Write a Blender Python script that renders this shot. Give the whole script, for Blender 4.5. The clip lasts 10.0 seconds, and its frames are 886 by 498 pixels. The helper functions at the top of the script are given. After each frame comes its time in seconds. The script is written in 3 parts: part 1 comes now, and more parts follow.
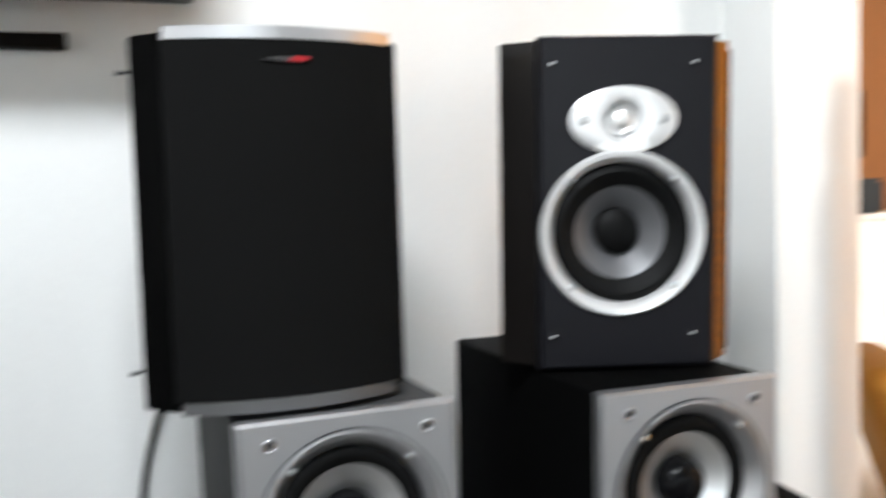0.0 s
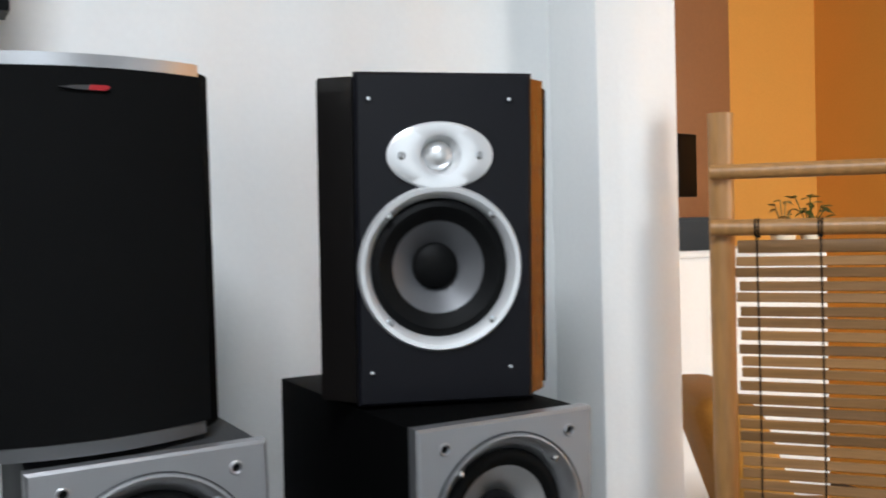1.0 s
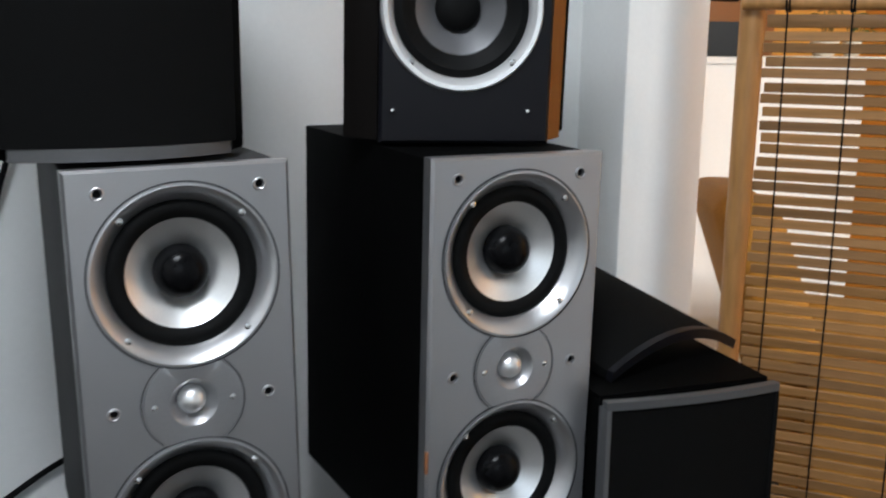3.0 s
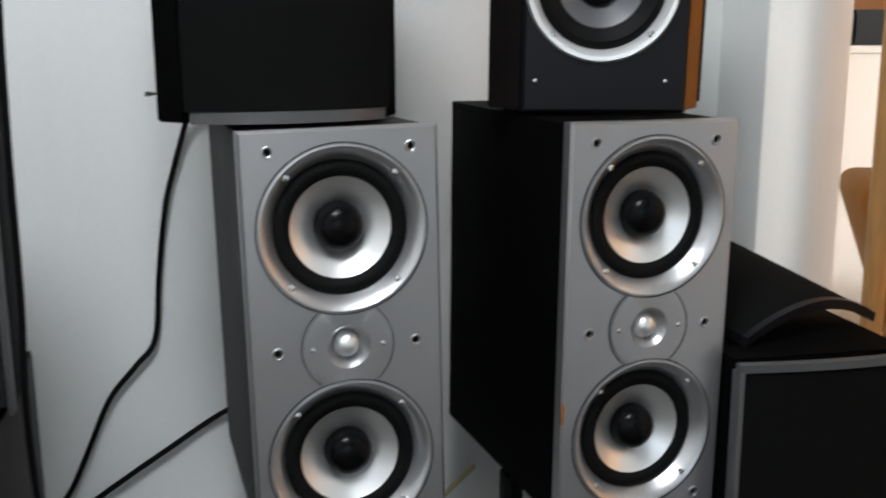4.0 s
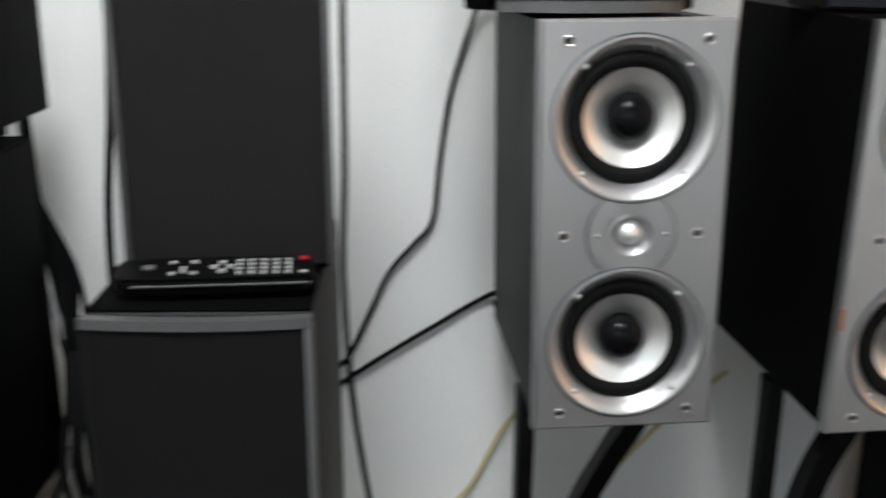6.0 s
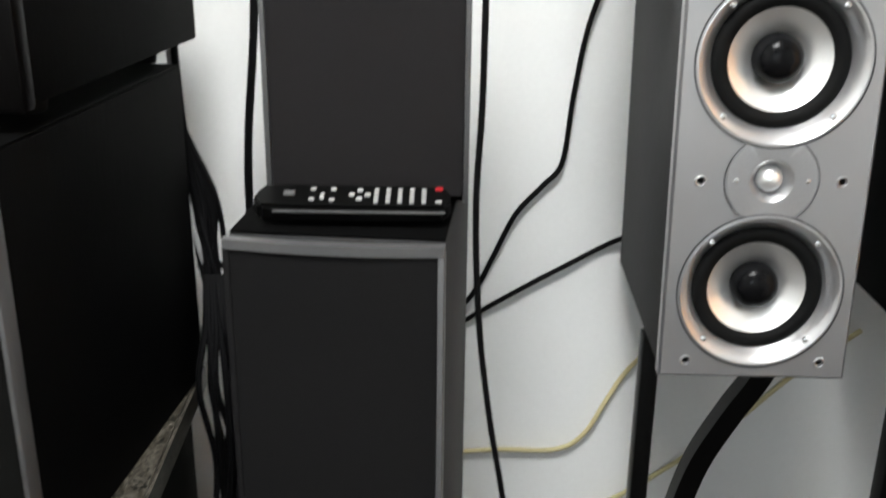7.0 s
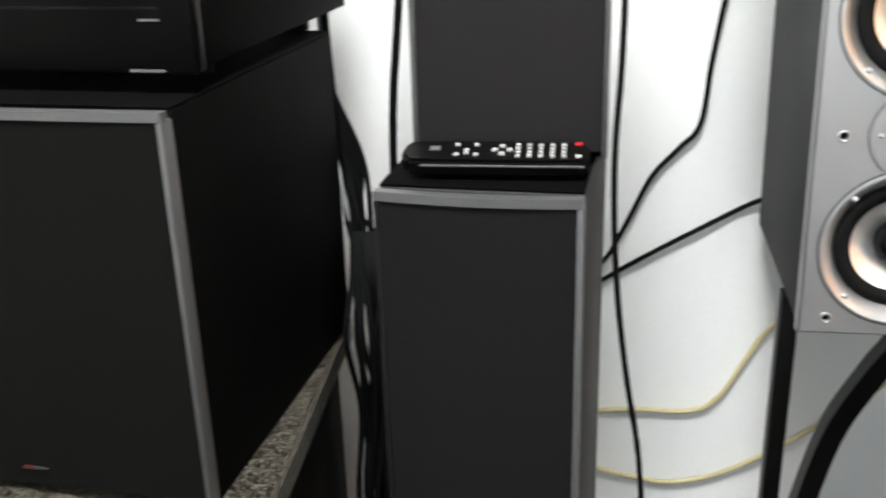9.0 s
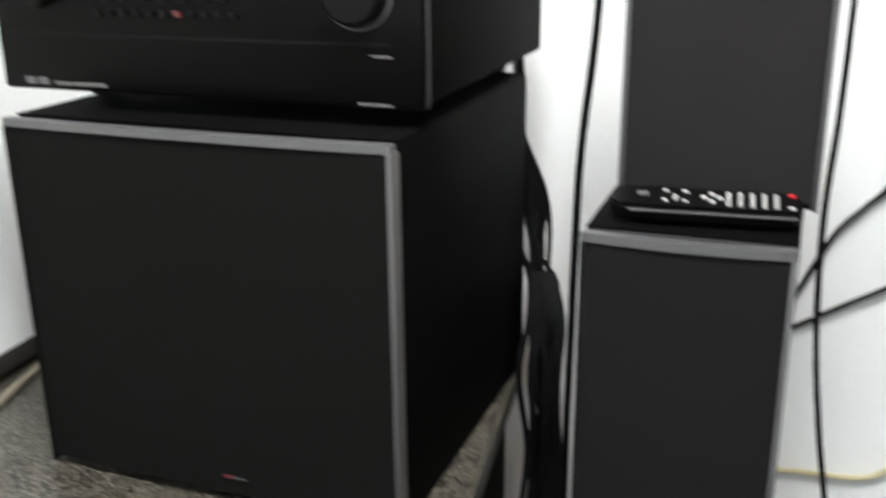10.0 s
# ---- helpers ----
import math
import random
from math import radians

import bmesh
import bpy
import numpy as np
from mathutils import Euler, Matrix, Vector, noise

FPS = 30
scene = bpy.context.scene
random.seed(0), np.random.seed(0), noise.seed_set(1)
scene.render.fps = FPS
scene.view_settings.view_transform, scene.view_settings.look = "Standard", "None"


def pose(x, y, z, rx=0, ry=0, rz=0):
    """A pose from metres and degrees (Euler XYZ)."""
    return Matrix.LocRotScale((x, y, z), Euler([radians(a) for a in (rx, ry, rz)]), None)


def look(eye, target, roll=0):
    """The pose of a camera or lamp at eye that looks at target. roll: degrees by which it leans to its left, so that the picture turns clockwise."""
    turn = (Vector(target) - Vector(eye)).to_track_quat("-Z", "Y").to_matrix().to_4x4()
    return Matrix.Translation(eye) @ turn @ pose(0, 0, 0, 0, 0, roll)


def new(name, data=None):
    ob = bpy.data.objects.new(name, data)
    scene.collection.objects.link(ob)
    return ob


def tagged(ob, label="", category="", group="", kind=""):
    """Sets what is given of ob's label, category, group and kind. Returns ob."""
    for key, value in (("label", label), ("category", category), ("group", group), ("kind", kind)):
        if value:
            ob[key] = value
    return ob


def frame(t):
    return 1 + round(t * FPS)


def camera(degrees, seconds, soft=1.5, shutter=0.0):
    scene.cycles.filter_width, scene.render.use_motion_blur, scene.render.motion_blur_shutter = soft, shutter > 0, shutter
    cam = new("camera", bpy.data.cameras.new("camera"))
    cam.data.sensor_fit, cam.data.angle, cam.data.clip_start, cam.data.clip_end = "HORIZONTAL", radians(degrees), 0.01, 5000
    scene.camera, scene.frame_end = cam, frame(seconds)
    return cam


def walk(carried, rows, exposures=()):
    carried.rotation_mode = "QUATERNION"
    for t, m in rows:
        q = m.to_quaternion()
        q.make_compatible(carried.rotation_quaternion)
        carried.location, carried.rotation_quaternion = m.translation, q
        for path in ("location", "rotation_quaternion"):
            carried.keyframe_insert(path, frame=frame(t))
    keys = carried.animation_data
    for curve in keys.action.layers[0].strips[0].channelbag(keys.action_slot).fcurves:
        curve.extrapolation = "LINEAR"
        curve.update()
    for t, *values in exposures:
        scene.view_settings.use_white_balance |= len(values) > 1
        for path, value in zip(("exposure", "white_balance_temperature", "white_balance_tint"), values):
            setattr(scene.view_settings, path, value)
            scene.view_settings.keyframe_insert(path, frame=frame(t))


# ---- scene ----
cam = camera(48.31, 10.0, 1.85, 0.8)
PATH = [
    (0, (0.0246, -0.0703, 1.4041), (0.7375, 1.7935, 1.2694), -1.72),
    (0.5, (0.0266, -0.0545, 1.4109), (0.9882, 1.6978, 1.3441), -1.87),
    (1, (0.0724, -0.0815, 1.3980), (1.0387, 1.6684, 1.3346), -1.60),
    (1.5, (0.0870, -0.0988, 1.3881), (1.0756, 1.6350, 1.2592), -0.45),
    (2, (0.0830, -0.1035, 1.3487), (1.0466, 1.6340, 1.1189), -1.13),
    (2.2, (0.0829, -0.1036, 1.3348), (1.0182, 1.6372, 1.0267), 0.09),
    (3.3, (0.0545, -0.1438, 1.3056), (0.8915, 1.6216, 0.8777), 0.06),
    (3.5, (0.0462, -0.1603, 1.2981), (0.8180, 1.6360, 0.8766), -0.11),
    (4, (0.0347, -0.1907, 1.2784), (0.6655, 1.6624, 0.8686), -0.16),
    (4.5, (0.0184, -0.1934, 1.2834), (0.6026, 1.6542, 0.7886), 0.20),
    (5, (0.0127, -0.2059, 1.2654), (0.5155, 1.6544, 0.7300), 0.63),
    (5.5, (-0.0048, -0.2176, 1.2467), (0.3815, 1.6628, 0.6854), 0.31),
    (6, (-0.0451, -0.2220, 1.2603), (0.1435, 1.6825, 0.6795), 0.40),
    (6.2, (-0.0668, -0.2177, 1.2639), (0.0649, 1.6854, 0.6632), 0.75),
    (7.3, (-0.0575, -0.2362, 1.2375), (-0.1220, 1.6253, 0.5089), 0.49),
    (7.5, (-0.0529, -0.2398, 1.2343), (-0.1155, 1.6031, 0.4598), 0.39),
    (8, (-0.0527, -0.2454, 1.2301), (-0.1263, 1.5767, 0.4086), -0.11),
    (8.5, (-0.0622, -0.2649, 1.2364), (-0.2586, 1.5795, 0.4882), -0.84),
    (9, (-0.0693, -0.2769, 1.2393), (-0.3746, 1.5628, 0.5168), -1.76),
    (9.5, (-0.1085, -0.2827, 1.2417), (-0.5280, 1.5328, 0.5149), -0.79),
    (10, (-0.1542, -0.3124, 1.2427), (-0.6916, 1.5054, 0.6049), -0.66),
]
EXPOSURE = [(0, 0.5, 6300, 10), (0.5, 0.4, 6100, 10), (1, -0.04, 6000, 10), (2, -0.1, 6000, 10), (3.5, -0.08, 6150, 10), (4.5, 0.0, 6400, 10), (5.5, 0.25, 6500, 10),
            (6.2, 0.55, 6500, 10), (7.3, 0.98, 6700, 10), (8, 1.0, 6700, 10), (8.7, 1.34, 6650, 10), (10, 1.33, 6600, 10)]
walk(cam, [(t, look(eye, target, roll)) for t, eye, target, roll in PATH], EXPOSURE)

# ---- light ----
world = bpy.data.worlds.new("World")
scene.world = world
world.use_nodes = True
wn = world.node_tree.nodes
sky = wn.new("ShaderNodeTexSky")
sky.sky_type = "NISHITA"
sky.sun_disc = False
sky.sun_elevation, sky.sun_rotation = radians(38), radians(160)
world.node_tree.links.new(sky.outputs[0], wn["Background"].inputs[0])
wn["Background"].inputs[1].default_value = 0.1


def window_light(name, x0, x1, z0, z1, y, watts, colour):
    """Daylight that comes in through an opening of the south wall."""
    lamp = bpy.data.lights.new(name, "AREA")
    lamp.shape, lamp.size, lamp.size_y = "RECTANGLE", x1 - x0, z1 - z0
    lamp.energy, lamp.color = watts, colour
    new(name, lamp).matrix_world = pose((x0 + x1) / 2, y, (z0 + z1) / 2, 90, 0, 0)


WINDOW_A = (-1.0, 0.5, 1.0, 2.25)
WINDOW_B = (1.9, 3.9, 0.6, 2.3)
window_light("daylight_a", *WINDOW_A, -2.58, 8, (0.85, 0.94, 1.0))
LAMP = (-0.12, -0.12)
bulb = bpy.data.lights.new("ceiling_bulb", "AREA")
bulb.shape, bulb.size, bulb.energy, bulb.color = "DISK", 0.62, 37, (0.955, 0.985, 1.0)
new("ceiling_bulb", bulb).matrix_world = pose(*LAMP, 2.535)
window_light("daylight_b", *WINDOW_B, -2.58, 170, (1.0, 0.97, 0.91))


# ---- materials ----
def mat(name, colour, rough=0.5, metal=0.0, scale=40.0, vary=0.15, bump=0.0, fine=0.0, coat=0.0, stretch=(1, 1, 1), spec=0.5, blotch=3.0, wave=0.0):
    """A surface with broad blotches, fine grain and relief; scale is grains a metre."""
    m = bpy.data.materials.new(name)
    m.use_nodes = True
    n, l = m.node_tree.nodes, m.node_tree.links
    b = n["Principled BSDF"]
    tc, mp = n.new("ShaderNodeTexCoord"), n.new("ShaderNodeMapping")
    mp.inputs["Scale"].default_value = stretch
    l.new(tc.outputs["Object"], mp.inputs[0])
    small, big = n.new("ShaderNodeTexNoise"), n.new("ShaderNodeTexNoise")
    small.inputs["Scale"].default_value, small.inputs["Detail"].default_value = scale, 6
    big.inputs["Scale"].default_value, big.inputs["Detail"].default_value = blotch, 3
    l.new(mp.outputs[0], small.inputs[0]), l.new(tc.outputs["Object"], big.inputs[0])
    both = n.new("ShaderNodeMix")
    both.inputs[0].default_value = 0.4
    l.new(small.outputs[0], both.inputs[2]), l.new(big.outputs[0], both.inputs[3])
    ramp = n.new("ShaderNodeValToRGB")
    c = colour
    ramp.color_ramp.elements[0].position, ramp.color_ramp.elements[1].position = 0.25, 0.75
    ramp.color_ramp.elements[0].color = (*[max(0, v * (1 - vary)) for v in c], 1)
    ramp.color_ramp.elements[1].color = (*[min(1, v * (1 + vary)) for v in c], 1)
    l.new(both.outputs[0], ramp.inputs[0]), l.new(ramp.outputs[0], b.inputs["Base Color"])
    rr = n.new("ShaderNodeMapRange")
    rr.inputs[3].default_value, rr.inputs[4].default_value = max(0.03, rough - 0.08), min(1, rough + 0.08)
    l.new(big.outputs[0], rr.inputs[0]), l.new(rr.outputs[0], b.inputs["Roughness"])
    b.inputs["Metallic"].default_value = metal
    b.inputs["Coat Weight"].default_value = coat
    b.inputs["Specular IOR Level"].default_value = spec
    if bump:
        bp = n.new("ShaderNodeBump")
        bp.inputs["Strength"].default_value, bp.inputs["Distance"].default_value = bump, 0.002
        l.new(small.outputs[0], bp.inputs["Height"]), l.new(bp.outputs[0], b.inputs["Normal"])
        if wave:
            wm, wv, wb = n.new("ShaderNodeMapping"), n.new("ShaderNodeTexNoise"), n.new("ShaderNodeBump")
            wm.inputs["Scale"].default_value = (1.0, 1.0, 0.12)
            wv.inputs["Scale"].default_value, wv.inputs["Detail"].default_value = 7.0, 1.5
            wb.inputs["Strength"].default_value, wb.inputs["Distance"].default_value = wave, 0.03
            l.new(tc.outputs["Object"], wm.inputs[0]), l.new(wm.outputs[0], wv.inputs[0])
            l.new(wv.outputs[0], wb.inputs["Height"]), l.new(wb.outputs[0], bp.inputs["Normal"])
    return m


def granite():
    """Speckled stone: pale, brown and black grains."""
    m = mat("granite", (0.3, 0.27, 0.23), 0.3, scale=160, vary=0.5, bump=0.1)
    n, l = m.node_tree.nodes, m.node_tree.links
    v = n.new("ShaderNodeTexVoronoi")
    v.inputs["Scale"].default_value = 330
    tc = n.new("ShaderNodeTexCoord")
    l.new(tc.outputs["Object"], v.inputs["Vector"])
    r = n.new("ShaderNodeValToRGB")
    r.color_ramp.interpolation = "CONSTANT"
    r.color_ramp.elements[0].color = (0.006, 0.0055, 0.005, 1)
    r.color_ramp.elements[1].position, r.color_ramp.elements[1].color = 0.3, (0.029, 0.025, 0.018, 1)
    e = r.color_ramp.elements.new(0.55)
    e.color = (0.056, 0.05, 0.039, 1)
    e = r.color_ramp.elements.new(0.8)
    e.color = (0.105, 0.095, 0.078, 1)
    s = n.new("ShaderNodeSeparateColor")
    l.new(v.outputs["Color"], s.inputs[0]), l.new(s.outputs[0], r.inputs[0])
    l.new(r.outputs[0], n["Principled BSDF"].inputs["Base Color"])
    return m


WALL = mat("wall_paint", (0.8, 0.805, 0.79), 0.45, scale=120, vary=0.025, bump=0.12, blotch=1.6, wave=0.85)
CEIL = mat("ceiling_paint", (0.78, 0.78, 0.76), 0.8, scale=90, vary=0.03, bump=0.1)
ORANGE = mat("orange_paint", (0.72, 0.34, 0.055), 0.6, scale=90, vary=0.05, bump=0.1, blotch=2)
BROWN = mat("brown_paint", (0.27, 0.115, 0.04), 0.6, scale=90, vary=0.08, bump=0.1)
FLOOR = mat("floor_carpet", (0.055, 0.047, 0.04), 0.95, scale=400, vary=0.3, bump=0.6)
SILVER = mat("silver_lacquer", (0.43, 0.43, 0.44), 0.36, 0.88, scale=900, vary=0.1, bump=0.06)
RING = mat("silver_ring", (0.55, 0.55, 0.56), 0.33, 0.92, scale=600, vary=0.04)
CONE = mat("silver_cone", (0.85, 0.85, 0.845), 0.37, 0.9, scale=500, vary=0.05)
GREYCONE = mat("grey_cone", (0.11, 0.11, 0.115), 0.42, 0.3, scale=500, vary=0.08)
WHITERING = mat("bright_ring", (0.8, 0.8, 0.8), 0.32, 0.6, scale=500, vary=0.04)
RUBBER = mat("black_rubber", (0.004, 0.004, 0.004), 0.55, scale=200, vary=0.3, spec=0.09)
CAP = mat("black_dust_cap", (0.003, 0.003, 0.0034), 0.24, scale=100, vary=0.3, spec=0.1)
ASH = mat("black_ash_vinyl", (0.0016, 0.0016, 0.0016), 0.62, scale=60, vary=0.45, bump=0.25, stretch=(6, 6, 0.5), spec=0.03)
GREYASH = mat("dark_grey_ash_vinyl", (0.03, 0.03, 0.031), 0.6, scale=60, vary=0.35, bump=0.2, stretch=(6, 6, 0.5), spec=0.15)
BAFFLE = mat("black_baffle", (0.006, 0.006, 0.008), 0.36, scale=500, vary=0.2, bump=0.05, spec=0.2)
# Base colour carries the orange that a black gloss bevel reflects.
REFLECTORANGE = mat("orange_reflection_coat", (0.22, 0.068, 0.013), 0.25, scale=60, vary=0.28, stretch=(6, 6, 0.4), coat=0.6, blotch=5)
GLOSS = mat("black_gloss_side", (0.006, 0.005, 0.0045), 0.3, scale=60, vary=0.3, stretch=(6, 6, 0.5), coat=0.3, spec=0.3)
CLOTH = mat("black_grille_cloth", (0.0046, 0.0046, 0.0046), 0.85, scale=1400, vary=0.35, bump=0.5, spec=0.06)
CLOTHGREY = mat("charcoal_grille_cloth", (0.0082, 0.0079, 0.0082), 0.85, scale=1400, vary=0.35, bump=0.5, spec=0.06)
EDGE = mat("grey_grille_edge", (0.09, 0.09, 0.092), 0.42, 0.4, scale=300, vary=0.08)
CLOTHSOFT = mat("dull_grille_cloth", (0.0044, 0.0044, 0.004), 0.85, scale=1400, vary=0.35, bump=0.5, spec=0.06)
CLOTHPALE = mat("faded_grille_cloth", (0.0145, 0.0134, 0.014), 0.85, scale=1400, vary=0.35, bump=0.5, spec=0.06)
PLASTIC = mat("black_plastic", (0.0022, 0.0022, 0.0022), 0.36, scale=200, vary=0.3, spec=0.1)
STEEL = mat("bright_steel", (0.75, 0.75, 0.75), 0.2, 1.0, scale=300, vary=0.05)
STAND = mat("black_stand_paint", (0.0018, 0.0018, 0.0018), 0.36, scale=300, vary=0.3, bump=0.05, spec=0.1)
RECEIVER = mat("receiver_front", (0.0016, 0.0014, 0.0014), 0.34, scale=300, vary=0.2, spec=0.06)
CORD = mat("black_cord", (0.0035, 0.0035, 0.0038), 0.55, scale=300, vary=0.3, spec=0.08)
# Grey of the white wall in shade between the bundled cables.
SHADEDWALL = mat("shaded_wall_grey", (0.32, 0.32, 0.32), 0.5, scale=300, vary=0.15)
TANCORD = mat("tan_cord_cover", (0.16, 0.14, 0.1), 0.5, scale=300, vary=0.2)
YELLOWCORD = mat("yellowed_cord", (0.5, 0.44, 0.24), 0.5, scale=300, vary=0.15)
BAMBOO = mat("bamboo_pole", (0.43, 0.215, 0.07), 0.4, scale=25, vary=0.3, bump=0.2, stretch=(4, 4, 0.6))
SLAT = mat("bamboo_slat", (0.31, 0.15, 0.045), 0.55, scale=30, vary=0.35, bump=0.3, stretch=(0.5, 4, 6))
_n, _l = SLAT.node_tree.nodes, SLAT.node_tree.links
_info, _span, _hsv = _n.new("ShaderNodeObjectInfo"), _n.new("ShaderNodeMapRange"), _n.new("ShaderNodeHueSaturation")
_span.inputs[3].default_value, _span.inputs[4].default_value = 0.6, 1.25
_l.new(_info.outputs["Random"], _span.inputs[0]), _l.new(_span.outputs[0], _hsv.inputs["Value"])
_l.new(_n["Principled BSDF"].inputs["Base Color"].links[0].from_socket, _hsv.inputs["Color"])
_l.new(_hsv.outputs[0], _n["Principled BSDF"].inputs["Base Color"])
LEATHER = mat("tan_leather", (0.32, 0.15, 0.025), 0.6, scale=120, vary=0.25, bump=0.3, spec=0.15)
WHITE = mat("white_plastic", (0.75, 0.75, 0.73), 0.35, scale=200, vary=0.03)
POT = mat("cream_ceramic", (0.7, 0.63, 0.5), 0.3, scale=30, vary=0.1)
LEAF = mat("leaf_green", (0.07, 0.1, 0.02), 0.4, scale=40, vary=0.4)
LEAFDRY = mat("leaf_ochre", (0.3, 0.2, 0.06), 0.5, scale=40, vary=0.35)
WOODDARK = mat("dark_wood", (0.006, 0.0045, 0.0033), 0.65, scale=20, vary=0.4, bump=0.2, stretch=(5, 5, 0.5), spec=0.1)
REDMARK = mat("red_mark", (0.3, 0.012, 0.016), 0.3, scale=200, vary=0.05)
REDDIM = mat("dim_red_mark", (0.06, 0.006, 0.008), 0.5, scale=200, vary=0.15)
PALEMARK = mat("pale_mark", (0.3, 0.3, 0.295), 0.4, scale=200, vary=0.05)
BADGEGREY = mat("badge_grey", (0.06, 0.06, 0.062), 0.35, 0.5, scale=200, vary=0.1)
DIMMARK = mat("dim_mark", (0.075, 0.075, 0.075), 0.4, scale=200, vary=0.05)
GROOVE = mat("dark_groove", (0.035, 0.035, 0.036), 0.6, scale=300, vary=0.2)
ORANGEMARK = mat("orange_mark", (0.3, 0.12, 0.05), 0.6, scale=200, vary=0.2)
GRANITE = granite()
GLOW = mat("lit_diffuser", (0.8, 0.8, 0.8), 0.5)
GLOW.node_tree.nodes["Principled BSDF"].inputs["Emission Color"].default_value = (0.95, 0.98, 1.0, 1)
GLOW.node_tree.nodes["Principled BSDF"].inputs["Emission Strength"].default_value = 4.0
GLASS = bpy.data.materials.new("window_glass")
GLASS.use_nodes = True
_g = GLASS.node_tree.nodes["Principled BSDF"]
_g.inputs["Transmission Weight"].default_value, _g.inputs["Roughness"].default_value, _g.inputs["IOR"].default_value = 1.0, 0.0, 1.02


# ---- building helpers ----
def finish(name, bm, material, smooth=35.0):
    me = bpy.data.meshes.new(name)
    bmesh.ops.recalc_face_normals(bm, faces=bm.faces)
    for f in bm.faces:
        f.smooth = True
    for e in bm.edges:
        if len(e.link_faces) == 2 and e.calc_face_angle(0) > radians(smooth):
            e.smooth = False
    bm.to_mesh(me)
    bm.free()
    me.materials.append(material)
    return me


def part(name, bm, material, parent, label="", at=None):
    ob = new(name, finish(name, bm, material))
    ob.parent = parent
    if at is not None:
        ob.matrix_basis = at
    return tagged(ob, label)


def same_part(name, me, parent, at):
    ob = new(name, me)
    ob.parent = parent
    ob.matrix_basis = at
    return ob


def thing(name, m, label, category, group="", kind=""):
    ob = new(name)
    ob.empty_display_size = 0.05
    ob.matrix_world = m
    return tagged(ob, label, category, group, kind)


def lone(name, bm, material, m, label, category="", group="", kind=""):
    ob = new(name, finish(name, bm, material))
    ob.matrix_world = m
    return tagged(ob, label, category, group, kind)


def box(x0, x1, y0, y1, z0, z1, bevel=0.0, bm=None, seg=2):
    b = bmesh.new()
    bmesh.ops.create_cube(b, size=1)
    for v in b.verts:
        v.co = Vector((x0 + (v.co.x + 0.5) * (x1 - x0), y0 + (v.co.y + 0.5) * (y1 - y0), z0 + (v.co.z + 0.5) * (z1 - z0)))
    if bevel:
        bmesh.ops.bevel(b, geom=b.edges[:], offset=bevel, segments=seg, affect="EDGES", profile=0.5)
    return b if bm is None else merge(bm, b)


def merge(bm, b):
    me = bpy.data.meshes.new("tmp")
    b.to_mesh(me)
    b.free()
    bm.from_mesh(me)
    bpy.data.meshes.remove(me)
    return bm


def lathe(profile, seg=48, bm=None, at=(0, 0, 0), sx=1.0):
    """Turns (radius, height) about the y axis; height counts towards the viewer (-y)."""
    b = bm or bmesh.new()
    rings = []
    for r, h in profile:
        if r < 1e-6:
            rings.append([b.verts.new((at[0], at[1] - h, at[2]))])
        else:
            rings.append([b.verts.new((at[0] + sx * r * math.cos(2 * math.pi * i / seg), at[1] - h, at[2] + r * math.sin(2 * math.pi * i / seg))) for i in range(seg)])
    for p, q in zip(rings, rings[1:]):
        for i in range(seg):
            j = (i + 1) % seg
            if len(p) == 1 and len(q) == 1:
                continue
            if len(q) == 1:
                b.faces.new((p[i], p[j], q[0]))
            elif len(p) == 1:
                b.faces.new((p[0], q[j], q[i]))
            else:
                b.faces.new((p[i], p[j], q[j], q[i]))
    return b


def smooth_line(points, steps=8):
    """A Catmull-Rom line through the points."""
    p = [Vector(points[0])] + [Vector(v) for v in points] + [Vector(points[-1])]
    out = []
    for a, b, c, d in zip(p, p[1:], p[2:], p[3:]):
        for k in range(steps):
            t = k / steps
            out.append(0.5 * ((2 * b) + (c - a) * t + (2 * a - 5 * b + 4 * c - d) * t * t + (3 * b - a - 3 * c + d) * t ** 3))
    out.append(Vector(points[-1]))
    return out


def tube(points, radius, seg=8, bm=None, steps=8, radii=None):
    b = bm or bmesh.new()
    line = smooth_line(points, steps)
    rings, side = [], None
    for i, p in enumerate(line):
        d = (line[min(i + 1, len(line) - 1)] - line[max(i - 1, 0)]).normalized()
        if side is None:
            side = d.orthogonal().normalized()
        side = (side - d * side.dot(d)).normalized()
        up = d.cross(side)
        r = radius if radii is None else radii(i / (len(line) - 1))
        rings.append([b.verts.new(p + r * (math.cos(2 * math.pi * k / seg) * side + math.sin(2 * math.pi * k / seg) * up)) for k in range(seg)])
    for p, q in zip(rings, rings[1:]):
        for k in range(seg):
            b.faces.new((p[k], p[(k + 1) % seg], q[(k + 1) % seg], q[k]))
    b.faces.new(rings[0][::-1]), b.faces.new(rings[-1])
    return b


def bar(points, width, depth, bm=None, steps=8):
    """A flat bar of square section along a line in the xz plane."""
    b = bm or bmesh.new()
    line = smooth_line(points, steps)
    rings = []
    for i, p in enumerate(line):
        d = (line[min(i + 1, len(line) - 1)] - line[max(i - 1, 0)]).normalized()
        s = d.cross(Vector((0, 1, 0))).normalized()
        rings.append([b.verts.new(p + s * sx * width / 2 + Vector((0, sy * depth / 2, 0))) for sx, sy in ((-1, -1), (1, -1), (1, 1), (-1, 1))])
    for p, q in zip(rings, rings[1:]):
        for k in range(4):
            b.faces.new((p[k], p[(k + 1) % 4], q[(k + 1) % 4], q[k]))
    b.faces.new(rings[0][::-1]), b.faces.new(rings[-1])
    return b


